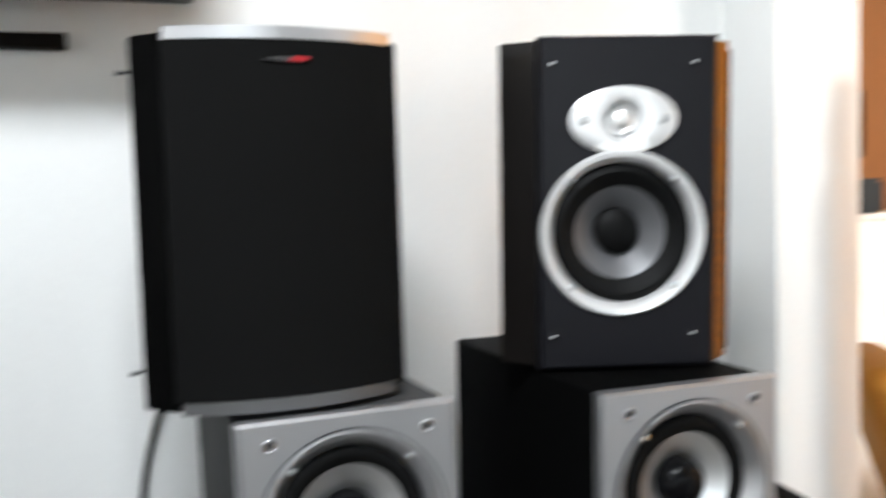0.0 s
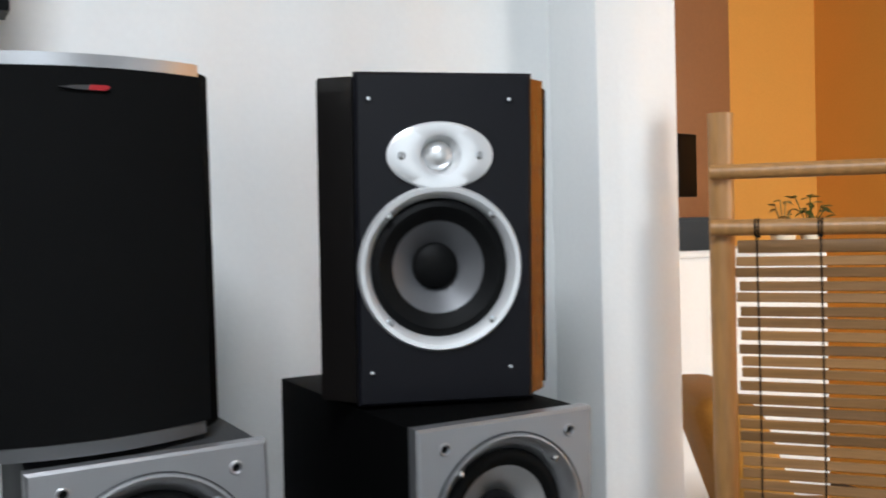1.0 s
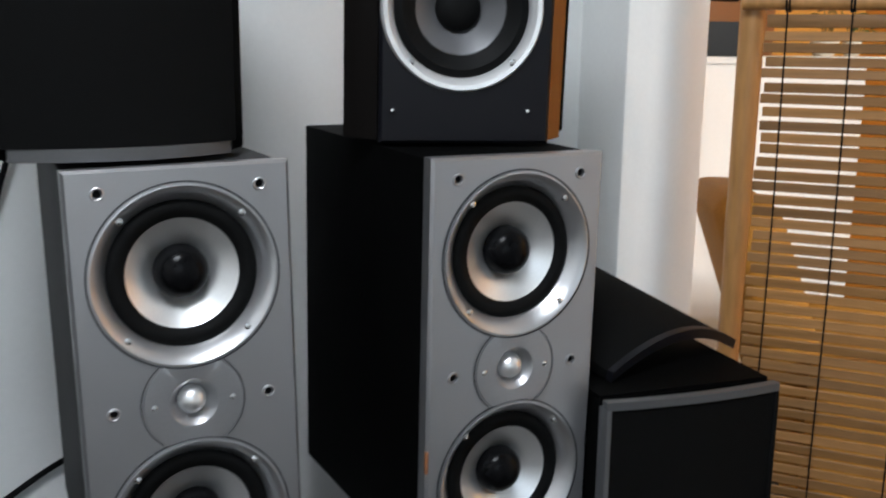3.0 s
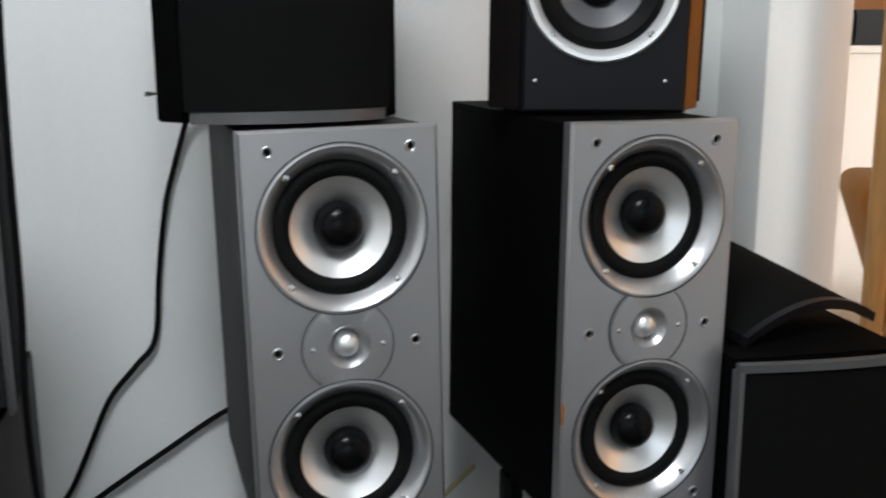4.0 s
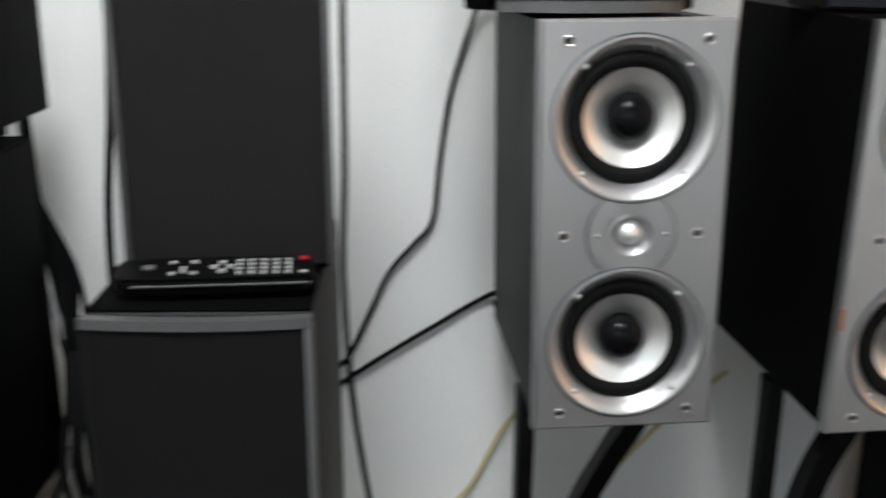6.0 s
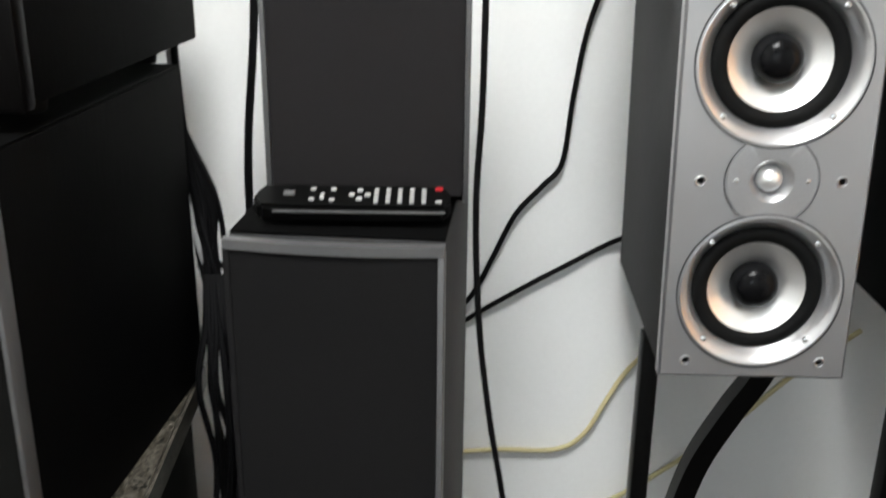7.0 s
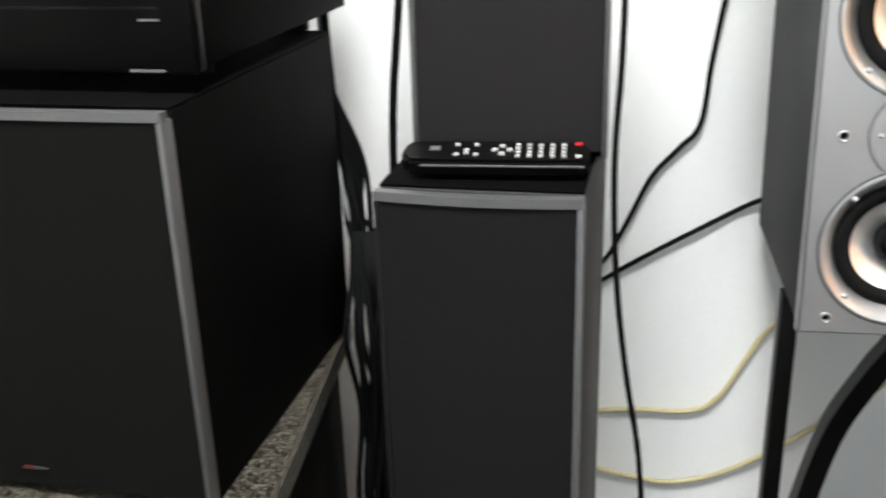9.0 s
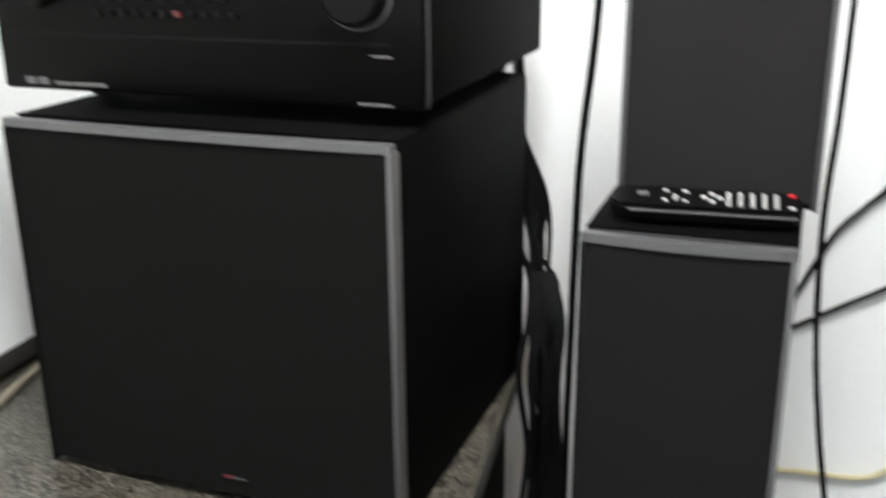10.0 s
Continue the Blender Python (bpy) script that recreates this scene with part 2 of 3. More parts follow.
def prism(outline, z0, z1, bevel=0.0):
    """An upright body over an outline of (x, y)."""
    b = bmesh.new()
    f = b.faces.new([b.verts.new((x, y, z0)) for x, y in outline])
    r = bmesh.ops.extrude_face_region(b, geom=[f])
    for v in r["geom"]:
        if isinstance(v, bmesh.types.BMVert):
            v.co.z = z1
    bmesh.ops.recalc_face_normals(b, faces=b.faces)
    if bevel:
        bmesh.ops.bevel(b, geom=[e for e in b.edges if e.calc_face_angle(0) > radians(25)], offset=bevel, segments=2, affect="EDGES")
    return b


def open_front(b, y):
    """Leaves out the faces at y, which a baffle covers."""
    gone = [f for f in b.faces if f.normal.y < -0.9 and f.calc_center_median().y < y + 0.004]
    bmesh.ops.delete(b, geom=gone, context="FACES")
    return b


def plate(w, h, thick, holes, chamfer=0.003, seg=48):
    """An upright plate, front at y=0, base at z=0, with round holes (x, z, r) right through it."""
    b = bmesh.new()
    c = chamfer
    front = [b.verts.new((x, 0, z)) for x, z in ((-w / 2 + c, c), (w / 2 - c, c), (w / 2 - c, h - c), (-w / 2 + c, h - c))]
    mid = [b.verts.new((x, c, z)) for x, z in ((-w / 2, 0), (w / 2, 0), (w / 2, h), (-w / 2, h))]
    back = [b.verts.new((v.co.x, thick, v.co.z)) for v in mid]
    edges = []
    for i in range(4):
        j = (i + 1) % 4
        edges.append(b.edges.new((front[i], front[j])))
        b.faces.new((front[i], front[j], mid[j], mid[i]))
        b.faces.new((mid[i], mid[j], back[j], back[i]))
    for x, z, r in holes:
        a = [b.verts.new((x + r * math.cos(2 * math.pi * k / seg), 0, z + r * math.sin(2 * math.pi * k / seg))) for k in range(seg)]
        d = [b.verts.new((v.co.x, thick, v.co.z)) for v in a]
        for k in range(seg):
            q = (k + 1) % seg
            edges.append(b.edges.new((a[k], a[q])))
            b.faces.new((a[k], a[q], d[q], d[k]))
    bmesh.ops.triangle_fill(b, use_beauty=True, use_dissolve=False, edges=edges, normal=(0, -1, 0))
    return b


# ---- the room ----
WEST, EAST, SOUTH, NORTH, FAR, TOP = -1.16, 4.2, -2.6, 1.24, 3.42, 2.62


def setting(name, bm, material, label):
    return lone(name, bm, material, Matrix(), label, kind="structure")


setting("floor", box(WEST - 0.1, EAST + 0.1, SOUTH - 0.1, FAR + 0.1, -0.06, 0), FLOOR, "brown carpet floor of the living room")
setting("ceiling", box(WEST - 0.1, EAST + 0.1, SOUTH - 0.1, FAR + 0.1, TOP, TOP + 0.1), CEIL, "plain white painted ceiling")
setting("wall_north", box(WEST, 1.0086, NORTH, NORTH + 0.12, 0, TOP), WALL, "white painted wall behind the loudspeakers")
setting("wall_pillar", box(1.0086, 1.169, 1.1175, NORTH + 0.12, 0, TOP, 0.006), WALL, "white painted wall end, slightly proud")
setting("wall_west", box(WEST - 0.1, WEST, SOUTH - 0.1, FAR, 0, TOP), WALL, "pale painted side wall beside the stone shelf")
setting("wall_between", box(1.04, 1.16, NORTH + 0.12, FAR, 0, TOP), WALL, "white painted wall of the further room")
setting("wall_far", box(1.16, EAST, FAR, FAR + 0.1, 0, TOP), ORANGE, "orange painted wall of the further room")
setting("wall_east", box(EAST, EAST + 0.1, SOUTH - 0.1, FAR + 0.1, 0, TOP), ORANGE, "orange painted side wall of the further room")
setting("wall_column", box(2.72, 3.235, 3.05, FAR, 0, TOP, 0.004), BROWN, "brown painted column before the orange wall")
setting("baseboard", box(WEST, 1.0085, NORTH - 0.014, NORTH - 0.001, 0, 0.045, 0.004), WALL, "low white painted baseboard")


def south_wall():
    b = bmesh.new()
    xs = [WEST, WINDOW_A[0], WINDOW_A[1], WINDOW_B[0], WINDOW_B[1], EAST]
    for x0, x1 in ((xs[0], xs[1]), (xs[2], xs[3]), (xs[4], xs[5])):
        box(x0, x1, SOUTH - 0.1, SOUTH, 0, TOP, bm=b)
    for w in (WINDOW_A, WINDOW_B):
        box(w[0], w[1], SOUTH - 0.1, SOUTH, 0, w[2], bm=b)
        box(w[0], w[1], SOUTH - 0.1, SOUTH, w[3], TOP, bm=b)
    setting("wall_south", b, WALL, "white painted wall with two windows")


south_wall()
# Added out of view to shield the pillar end from daylight_b.
setting("wall_light_block", box(1.5, 1.6, SOUTH, 0.12, 0, TOP), WALL, "unseen white wall added to keep window light off the pillar")


def ceiling_light():
    s = thing("ceiling_light", pose(*LAMP, TOP), "round flush ceiling light with white diffuser", "ceiling light")
    part("base", lathe([(0, 0.001), (0.33, 0.001), (0.33, 0.03), (0.31, 0.035), (0, 0.035)], 40), WHITE, s, at=pose(0, 0, 0, 90))
    part("diffuser", lathe([(0.318, 0.036), (0.31, 0.055), (0.24, 0.07), (0, 0.076)], 40), GLOW, s, "lit white diffuser", at=pose(0, 0, 0, 90))


ceiling_light()


def window(name, w):
    win = thing(name, pose(0, SOUTH - 0.06, 0), "white framed window letting daylight in", "window", kind="structure")
    b = bmesh.new()
    for x0, x1, z0, z1 in ((w[0], w[0] + 0.05, w[2], w[3]), (w[1] - 0.05, w[1], w[2], w[3]), (w[0] + 0.05, w[1] - 0.05, w[2], w[2] + 0.05), (w[0] + 0.05, w[1] - 0.05, w[3] - 0.05, w[3])):
        box(x0, x1, -0.025, 0.025, z0, z1, bm=b)
    part("window_frame", b, WHITE, win)
    pane = part("pane", box(w[0] + 0.05, w[1] - 0.05, -0.003, 0.003, w[2] + 0.05, w[3] - 0.05), GLASS, win)
    pane.visible_shadow = False


window("window_1", WINDOW_A)
window("window_2", WINDOW_B)


# ---- loudspeaker parts ----
def screw(parent, x, y, z, r=0.0035):
    part("screw", lathe([(0, 0.0012), (r * 0.35, 0.0004), (r * 0.5, 0.0014), (r, 0.0008), (r, -0.002)], 12), STEEL, parent, at=pose(x, y, z))


def silver_woofer(parent, x, z, k=1.0):
    """A two-tone woofer: broad silver dish, rubber roll, pale cone, black cap."""
    k *= 1.03
    dish = [(0.0895, -0.002), (0.0895, 0.0012), (0.0885, 0.0012), (0.0882, -0.0008), (0.0872, -0.0008), (0.087, 0.0026), (0.0855, 0.0028), (0.0825, 0.001), (0.0785, -0.0032), (0.0748, -0.0082), (0.072, -0.013), (0.0705, -0.0145), (0.07, -0.022)]
    w = part("woofer", lathe([(r * k, h) for r, h in dish], 72), RING, parent, "silver dish round a pale silver cone", pose(x, 0, z))
    part("groove", lathe([(r * k, h) for r, h in ((0.0884, 0.0008), (0.0885, 0.0015), (0.0899, 0.0015), (0.0901, 0.0002))], 72), GROOVE, w, "thin dark groove round the dish")
    part("surround", lathe([(r * k, h) for r, h in ((0.0715, -0.0145), (0.069, -0.0115), (0.0645, -0.0095), (0.059, -0.0105), (0.055, -0.0135), (0.0525, -0.0145), (0.052, -0.019))], 64), RUBBER, w, "black rubber surround")
    part("cone", lathe([(r * k, h) for r, h in ((0.0535, -0.0138), (0.0515, -0.0152), (0.04, -0.0215), (0.026, -0.0295), (0.024, -0.033))], 64), CONE, w, "pale silver cone")
    part("dust_cap", lathe([(r * k, h) for r, h in ((0.0262, -0.0305), (0.026, -0.0225), (0.0238, -0.0145), (0.019, -0.0085), (0.0125, -0.0048), (0.006, -0.0034), (0, -0.003))], 40), CAP, w, "satin black dust cap")
    for a in (45, 135, 225, 315):
        screw(w, 0.0795 * k * math.cos(radians(a)), 0.0005, 0.0795 * k * math.sin(radians(a)))
    return w


def silver_speaker(m, w, h, d, label, k=1.0, marked=False):
    s = thing("bookshelf_speaker", m, label, "loudspeaker", "pair of silver fronted loudspeakers")
    zt, zm, zb = h - 0.107 * k, h - 0.2345 * k, 0.106 * k
    # Matched pair, but one cabinet is dark grey and the other black.
    part("cabinet", open_front(box(-w / 2 + 0.003, w / 2 - 0.003, 0.0185, d, 0.002, h - 0.002, 0.002), 0.0185), GREYASH if not marked else ASH, s, "dark wood grain vinyl box")
    sockets = [(sx * 0.0757 * k, z) for z in (h - 0.0223 * k, h - 0.2356 * k, 0.0205 * k) for sx in (-1, 1)]
    front = part("baffle", plate(w, h, 0.0182, [(0, zt, 0.0885 * k), (0, zb, 0.0885 * k), (0, zm, 0.022 * k)] + [(x, z, 0.0042) for x, z in sockets]), SILVER, s, "satin silver front panel")
    silver_woofer(s, 0, zt, k)
    silver_woofer(s, 0, zb, k)
    plate_mesh = lathe([(0.0505 * k, -0.001), (0.0505 * k, 0.0012), (0.0498 * k, 0.0012), (0.0495 * k, -0.0002), (0.0485 * k, -0.0002), (0.0482 * k, 0.0016), (0.046 * k, 0.0018), (0.024 * k, 0.0014), (0.0205 * k, -0.002), (0.0165 * k, -0.009), (0.0145 * k, -0.012)], 96)
    for v in plate_mesh.verts:
        for zc in (zt - zm, zb - zm):
            away = Vector((v.co.x, 0, v.co.z - zc))
            if away.length < 0.0924 * k:
                away *= 0.0924 * k / away.length
                v.co.x, v.co.z = away.x, zc + away.z
    tw = part("tweeter", plate_mesh, SILVER, s, "silver round tweeter plate", pose(0, -0.0006, zm))
    open_angle = math.acos(min(1, max(-1, ((zt - zm) ** 2 + (0.0505 * k) ** 2 - (0.0935 * k) ** 2) / (2 * (zt - zm) * 0.0505 * k))))
    for side in (-1, 1):
        arc = [math.pi / 2 * (1 - side) + a for a in [(-1 + 2 * i / 24) * (math.pi / 2 - open_angle) for i in range(25)]]
        part("groove", tube([(0.0505 * k * math.cos(a), -0.0006, 0.0505 * k * math.sin(a)) for a in arc], 0.0008, 6, steps=1), GROOVE, tw, "thin dark groove beside the tweeter plate")
    part("dome", lathe([(0.0148 * k, -0.0125), (0.0135 * k, -0.006), (0.0105 * k, -0.001), (0.006 * k, 0.0018), (0, 0.0028)], 32), CONE, tw, "silver dome")
    for sx in (-1, 1):
        screw(tw, sx * 0.0385 * k, -0.0012, 0, 0.0028)
    for x, z in sockets:
        so = part("grille_socket", lathe([(0.0068, -0.0005), (0.0066, 0.0012), (0.0056, 0.0018), (0.0042, 0.001), (0.004, -0.004)], 20), SILVER, s, "silver grille socket", pose(x, 0, z))
        part("socket_hole", lathe([(0.0042, -0.003), (0, -0.0032)], 16), RUBBER, so)
    if marked:
        # Small orange mark low on the left front edge.
        part("edge_mark", box(-w / 2 - 0.0006, -w / 2 + 0.0025, -0.0006, 0.004, 0.13, 0.155, 0.0005), ORANGEMARK, s, "small orange mark on the edge")
    return s


def boat(front, wide, back, depth, y0=0.0, left=None):
    return [(-(left or front), y0), (front, y0), (wide, y0 + 0.032), (wide - 0.004, y0 + 0.06), (back, y0 + depth), (-back, y0 + depth), (-wide + 0.004, y0 + 0.06), (-wide, y0 + 0.032)]


def tapered_cabinet(s, h, front, wide, skin, left=None):
    part("cabinet", open_front(prism(boat(front, wide, 0.062, 0.29, 0.012, left), 0.001, h - 0.004, 0.002), 0.012), skin, s, "black ash box with bevelled sides")


def open_speaker(m, h):
    """A loudspeaker whose front stands bare: oval tweeter plate over a big ring."""
    s = thing("bookshelf_speaker", m, "black loudspeaker with bright ringed woofer, grille taken off", "loudspeaker", "pair of black loudspeakers")
    tapered_cabinet(s, h, 0.115, 0.142, GLOSS, 0.1005)
    # The orange room's reflection is put into this one bevel's colour.
    part("bevel_reflection", prism([(0.116, 0.0118), (0.1422, 0.0435), (0.1432, 0.0425), (0.1173, 0.011)], 0.002, h - 0.005), REFLECTORANGE, s, "glossy bevel coloured with the reflected orange of the next room")
    part("side_panel", prism([(0.1415, 0.0455), (0.1485, 0.0455), (0.138, 0.1), (0.133, 0.1)], 0.01, h - 0.014, 0.001), ASH, s, "thin black side panel")
    zw, zt = 0.1655, 0.301
    pegs = [(sx * 0.0855, z) for sx in (-1, 1) for z in (0.0415, 0.368)]
    part("baffle", plate(0.217, h, 0.0165, [(-0.007, zw, 0.094), (-0.007, zt, 0.024)], 0.004), BAFFLE, s, "satin black front panel", pose(0.007, -0.004, 0))
    w = part("woofer", lathe([(0.1013, -0.004), (0.1008, 0.003), (0.0982, 0.0062), (0.0929, 0.0055), (0.0877, 0.0), (0.0845, -0.007), (0.0840, -0.016)], 72), WHITERING, s, "bright silver ring round a grey cone", pose(0, -0.004, zw))
    part("surround", lathe([(0.0856, -0.0085), (0.0803, -0.0055), (0.0745, -0.0035), (0.0677, -0.0065), (0.0609, -0.0125), (0.0562, -0.014), (0.0556, -0.02)], 72), RUBBER, w, "black rubber surround")
    part("cone", lathe([(0.0572, -0.0135), (0.0504, -0.018), (0.0389, -0.028), (0.0273, -0.038), (0.0263, -0.042)], 64), GREYCONE, w, "grey cone")
    part("dust_cap", lathe([(0.0289, -0.037), (0.0273, -0.029), (0.0215, -0.0245), (0.0126, -0.0215), (0, -0.0205)], 40), RUBBER, w, "matt black dust cap")
    for a in (45, 135, 225, 315):
        screw(w, 0.0908 * math.cos(radians(a)), -0.0042, 0.0908 * math.sin(radians(a)), 0.005)
    b = lathe([(0.0405, 0.0), (0.0405, 0.004), (0.0385, 0.0062), (0.028, 0.0062), (0.0245, 0.0052), (0.0215, -0.004), (0.0175, -0.0105)], 72)
    for v in b.verts:
        r = math.hypot(v.co.x, v.co.z)
        if r > 0.0275:
            v.co.x *= 1.0 + 0.6 * min(1.0, (r - 0.0275) / 0.0125)
    tw = part("tweeter", b, WHITERING, s, "silver oval tweeter plate", pose(0, -0.004, zt))
    part("dome", lathe([(0.0182, -0.011), (0.0165, -0.004), (0.0125, 0.0015), (0.007, 0.0042), (0, 0.005)], 32), CONE, tw, "silver dome")
    for sx in (-1, 1):
        screw(tw, sx * 0.0475, -0.0062, 0, 0.005)
    for x, z in pegs:
        part("grille_peg", lathe([(0, 0.006), (0.0024, 0.0055), (0.0034, 0.003), (0.0036, -0.002)], 14), STEEL, s, "small steel peg", pose(x, -0.004, z))
    return s


def curved_cloth(half, z0, z1, bulge, thick, y0=0.0):
    """An upright panel that bows out towards the viewer."""
    n = 20
    f = [(half * (2 * i / n - 1), y0 - bulge * (1 - (2 * i / n - 1) ** 2)) for i in range(n + 1)]
    return prism(f + [(x, y + thick) for x, y in f[::-1]], z0, z1)


def flat(outline, k=1.0):
    """A thin upright plate with the given outline in x and z."""
    b = bmesh.new()
    near, far = ([b.verts.new((x * k, y, z * k)) for x, z in outline] for y in (-0.001, 0.001))
    n = len(outline)
    b.faces.new(near), b.faces.new(far[::-1])
    for i in range(n):
        b.faces.new((near[i], far[i], far[(i + 1) % n], near[(i + 1) % n]))
    return b


def badge(parent, x, y, z, k=1.0, grey=True, turn=0):
    """A maker's badge as plain shapes."""
    if grey:
        part("badge_bar", flat([(-0.024, 0), (-0.008, 0.0022), (0.006, 0.0026), (0.004, -0.0026), (-0.008, -0.0022)], k), BADGEGREY, parent, at=pose(x, y, z, 0, turn))
    part("badge_mark", flat([(0.0045, -0.0028), (0.0065, 0.003), (0.024, 0.0028), (0.026, 0.0), (0.021, -0.0028)], k), REDDIM if turn else REDMARK, parent, at=pose(x, y, z, 0, turn))


def covered_speaker(m, h):
    s = thing("bookshelf_speaker", m, "black loudspeaker with bowed cloth grille and silver ends", "loudspeaker", "pair of black loudspeakers")
    tapered_cabinet(s, h, 0.115, 0.139, ASH)
    g = part("grille", curved_cloth(0.1155, 0.014, h - 0.013, 0.028, 0.014, -0.004), CLOTH, s, "bowed black cloth grille")
    part("end_strip", curved_cloth(0.1135, h - 0.0128, h - 0.0005, 0.0285, 0.014, -0.0045), RING, g, "silver top strip")
    part("end_strip", curved_cloth(0.1095, 0.0005, 0.0138, 0.0285, 0.014, -0.0045), EDGE, g, "silver bottom strip")
    badge(g, -0.003, -0.0335, h - 0.0325, 0.9)
    for z in (0.03, h - 0.034):
        part("side_peg", lathe([(0, 0.009), (0.003, 0.0085), (0.0034, 0.002), (0.002, 0.001), (0.002, -0.004)], 12), STEEL, s, "small steel side peg", pose(-0.138, 0.1, z, 0, 0, -82))
    return s


def cloth_speaker(name, m, w, h, d, label, category, edge=0.0065, bow=0.006, cloth=CLOTH, box_mat=ASH, mark=None, sides=(-1, 1)):
    """A square box with a framed cloth grille: pale top edge, side edges pale where lit."""
    s = thing(name, m, label, category)
    part("cabinet", box(-w / 2, w / 2, 0.02, d, 0, h - 0.003, 0.003), box_mat, s, "dark wood grain vinyl box")
    part("top_panel", box(-w / 2 + 0.001, w / 2 - 0.001, 0.021, d - 0.001, h - 0.0028, h, 0.001), ASH, s, "black top panel")
    g = part("grille", curved_cloth(w / 2 - edge, 0.012, h - 0.0044 - edge, bow, 0.017, 0.0), cloth, s, "cloth grille")
    part("top_edge", curved_cloth(w / 2, h - 0.0042 - edge, h - 0.001, bow + 0.002, 0.012, -0.001), EDGE, g, "grey top edge")
    # Edges missing from sides take the cloth colour, to look unlit.
    for sx in (-1, 1):
        part("side_edge", box(min(sx * (w / 2 - edge + 0.0005), sx * w / 2), max(sx * (w / 2 - edge + 0.0005), sx * w / 2), -0.002, 0.0195 if edge > 0.005 else 0.009, 0.004, h - 0.0046 - edge, 0.001), EDGE if sx in sides else cloth, g, "grey side edge" if sx in sides else "side edge coloured dark as if unlit")
    if mark:
        badge(g, mark[0], -bow - 0.001, mark[1], 0.62, True, 180)
    return s


# ---- the loudspeakers ----
M1 = pose(0.2703, 0.8059, 0.7227, -0.74, -0.84, -1.17)
M2 = pose(0.6048, 0.7654, 0.7238, 0.86, 0.28, 1.23)
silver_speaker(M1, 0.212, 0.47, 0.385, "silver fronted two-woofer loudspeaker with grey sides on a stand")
silver_speaker(M2, 0.212, 0.47, 0.37, "silver fronted two-woofer loudspeaker with black sides, orange mark on edge", 1.0, True)
covered_speaker(pose(0.2225, 0.862, 1.196, 0, 0, 3.0) @ Matrix.Diagonal((0.955, 0.93, 0.93, 1)), 0.382)
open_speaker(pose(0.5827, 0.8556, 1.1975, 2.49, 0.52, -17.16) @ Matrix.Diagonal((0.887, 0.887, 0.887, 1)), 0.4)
cloth_speaker("tower_speaker", pose(-0.1853, 0.626, 0, 0, 0, -3.7), 0.2085, 0.9427, 0.34, "tall black tower loudspeaker with grey edged cloth grille", "loudspeaker", cloth=CLOTHGREY, box_mat=GREYASH, sides=(1,))
cloth_speaker("bookshelf_speaker", pose(-0.163, 0.737, 0.9437, 0, 0, 0.5), 0.2055, 0.4, 0.16, "charcoal cloth covered loudspeaker standing on the tower loudspeaker", "loudspeaker", edge=0.006, bow=0.003, cloth=CLOTHPALE)
cloth_speaker("tower_speaker", pose(0.827, 0.715, 0, 0, 0, -8.0), 0.232, 0.9123, 0.41, "black tower loudspeaker with grey edged grille beside the pillar", "loudspeaker", sides=(-1,))
cloth_speaker("subwoofer", pose(-0.6755, 0.541, 0.6265, 0, 0, -4.2), 0.452, 0.419, 0.455, "large black subwoofer box with grey edged grille on stone shelf", "subwoofer", edge=0.0055, bow=0.004, cloth=CLOTHSOFT, mark=(0.03, 0.033), sides=(1,))


def loose_grille(m):
    """The taken-off grille lies face up: a shallow arch with frame ends."""
    s = thing("speaker_grille", m, "loose bowed black loudspeaker grille lying on the tower", "grille")
    n = 20

    def arch(r0, r1, y0, y1):
        o = [(0.116 * (2 * i / n - 1), 0.012 + 0.034 * (1 - (2 * i / n - 1) ** 2)) for i in range(n + 1)]
        b = bmesh.new()
        rings = [[b.verts.new((x, y, z + dz)) for x, z in o] for y, dz in ((y0, r0), (y1, r0), (y1, r1), (y0, r1))]
        for p, q in zip(rings, rings[1:] + rings[:1]):
            for i in range(n):
                b.faces.new((p[i], p[i + 1], q[i + 1], q[i]))
        b.faces.new([r[0] for r in rings]), b.faces.new([r[-1] for r in rings][::-1])
        return b

    part("cloth", arch(-0.012, 0.0, 0.008, 0.285), CLOTH, s, "black bowed cloth")
    part("end_strip", arch(-0.012, 0.0015, -0.002, 0.0075), BAFFLE, s, "black end strip")
    part("end_strip", arch(-0.012, 0.0015, 0.2855, 0.295), EDGE, s, "silver end strip")
    return s


loose_grille(pose(0.868, 0.803, 0.913, 11, 0, 10))


# ---- stands ----
def speaker_stand(m, top, post_x, post_y, strut):
    s = thing("speaker_stand", m, "black metal loudspeaker stand with post and bent strut", "stand", "loudspeaker stands")
    part("top_plate", box(-0.085, 0.085, 0.03, 0.3, top - 0.008, top - 0.002, 0.002), STAND, s)
    part("post", box(post_x - 0.0115, post_x + 0.0115, post_y - 0.016, post_y + 0.016, 0.02, top - 0.0085, 0.003), STAND, s, "square black post")
    part("strut", bar([(x, strut[0], z) for x, z in strut[1]], 0.028, 0.03), STAND, s, "bent black strut")
    part("base_plate", box(-0.13, 0.13, 0.0, 0.3, 0.0, 0.0195, 0.003), STAND, s)
    return s


speaker_stand(pose(0.2703, 0.8059, 0), 0.7205, -0.089, 0.144, (0.144, [(0.083, 0.711), (0.051, 0.645), (0.024, 0.598), (-0.014, 0.517), (-0.039, 0.413), (-0.053, 0.303), (-0.06, 0.02)]))
speaker_stand(pose(0.6048, 0.7654, 0), 0.7225, -0.086, 0.185, (0.06, [(-0.045, 0.7135), (-0.085, 0.62), (-0.115, 0.45), (-0.12, 0.3), (-0.12, 0.02)]))


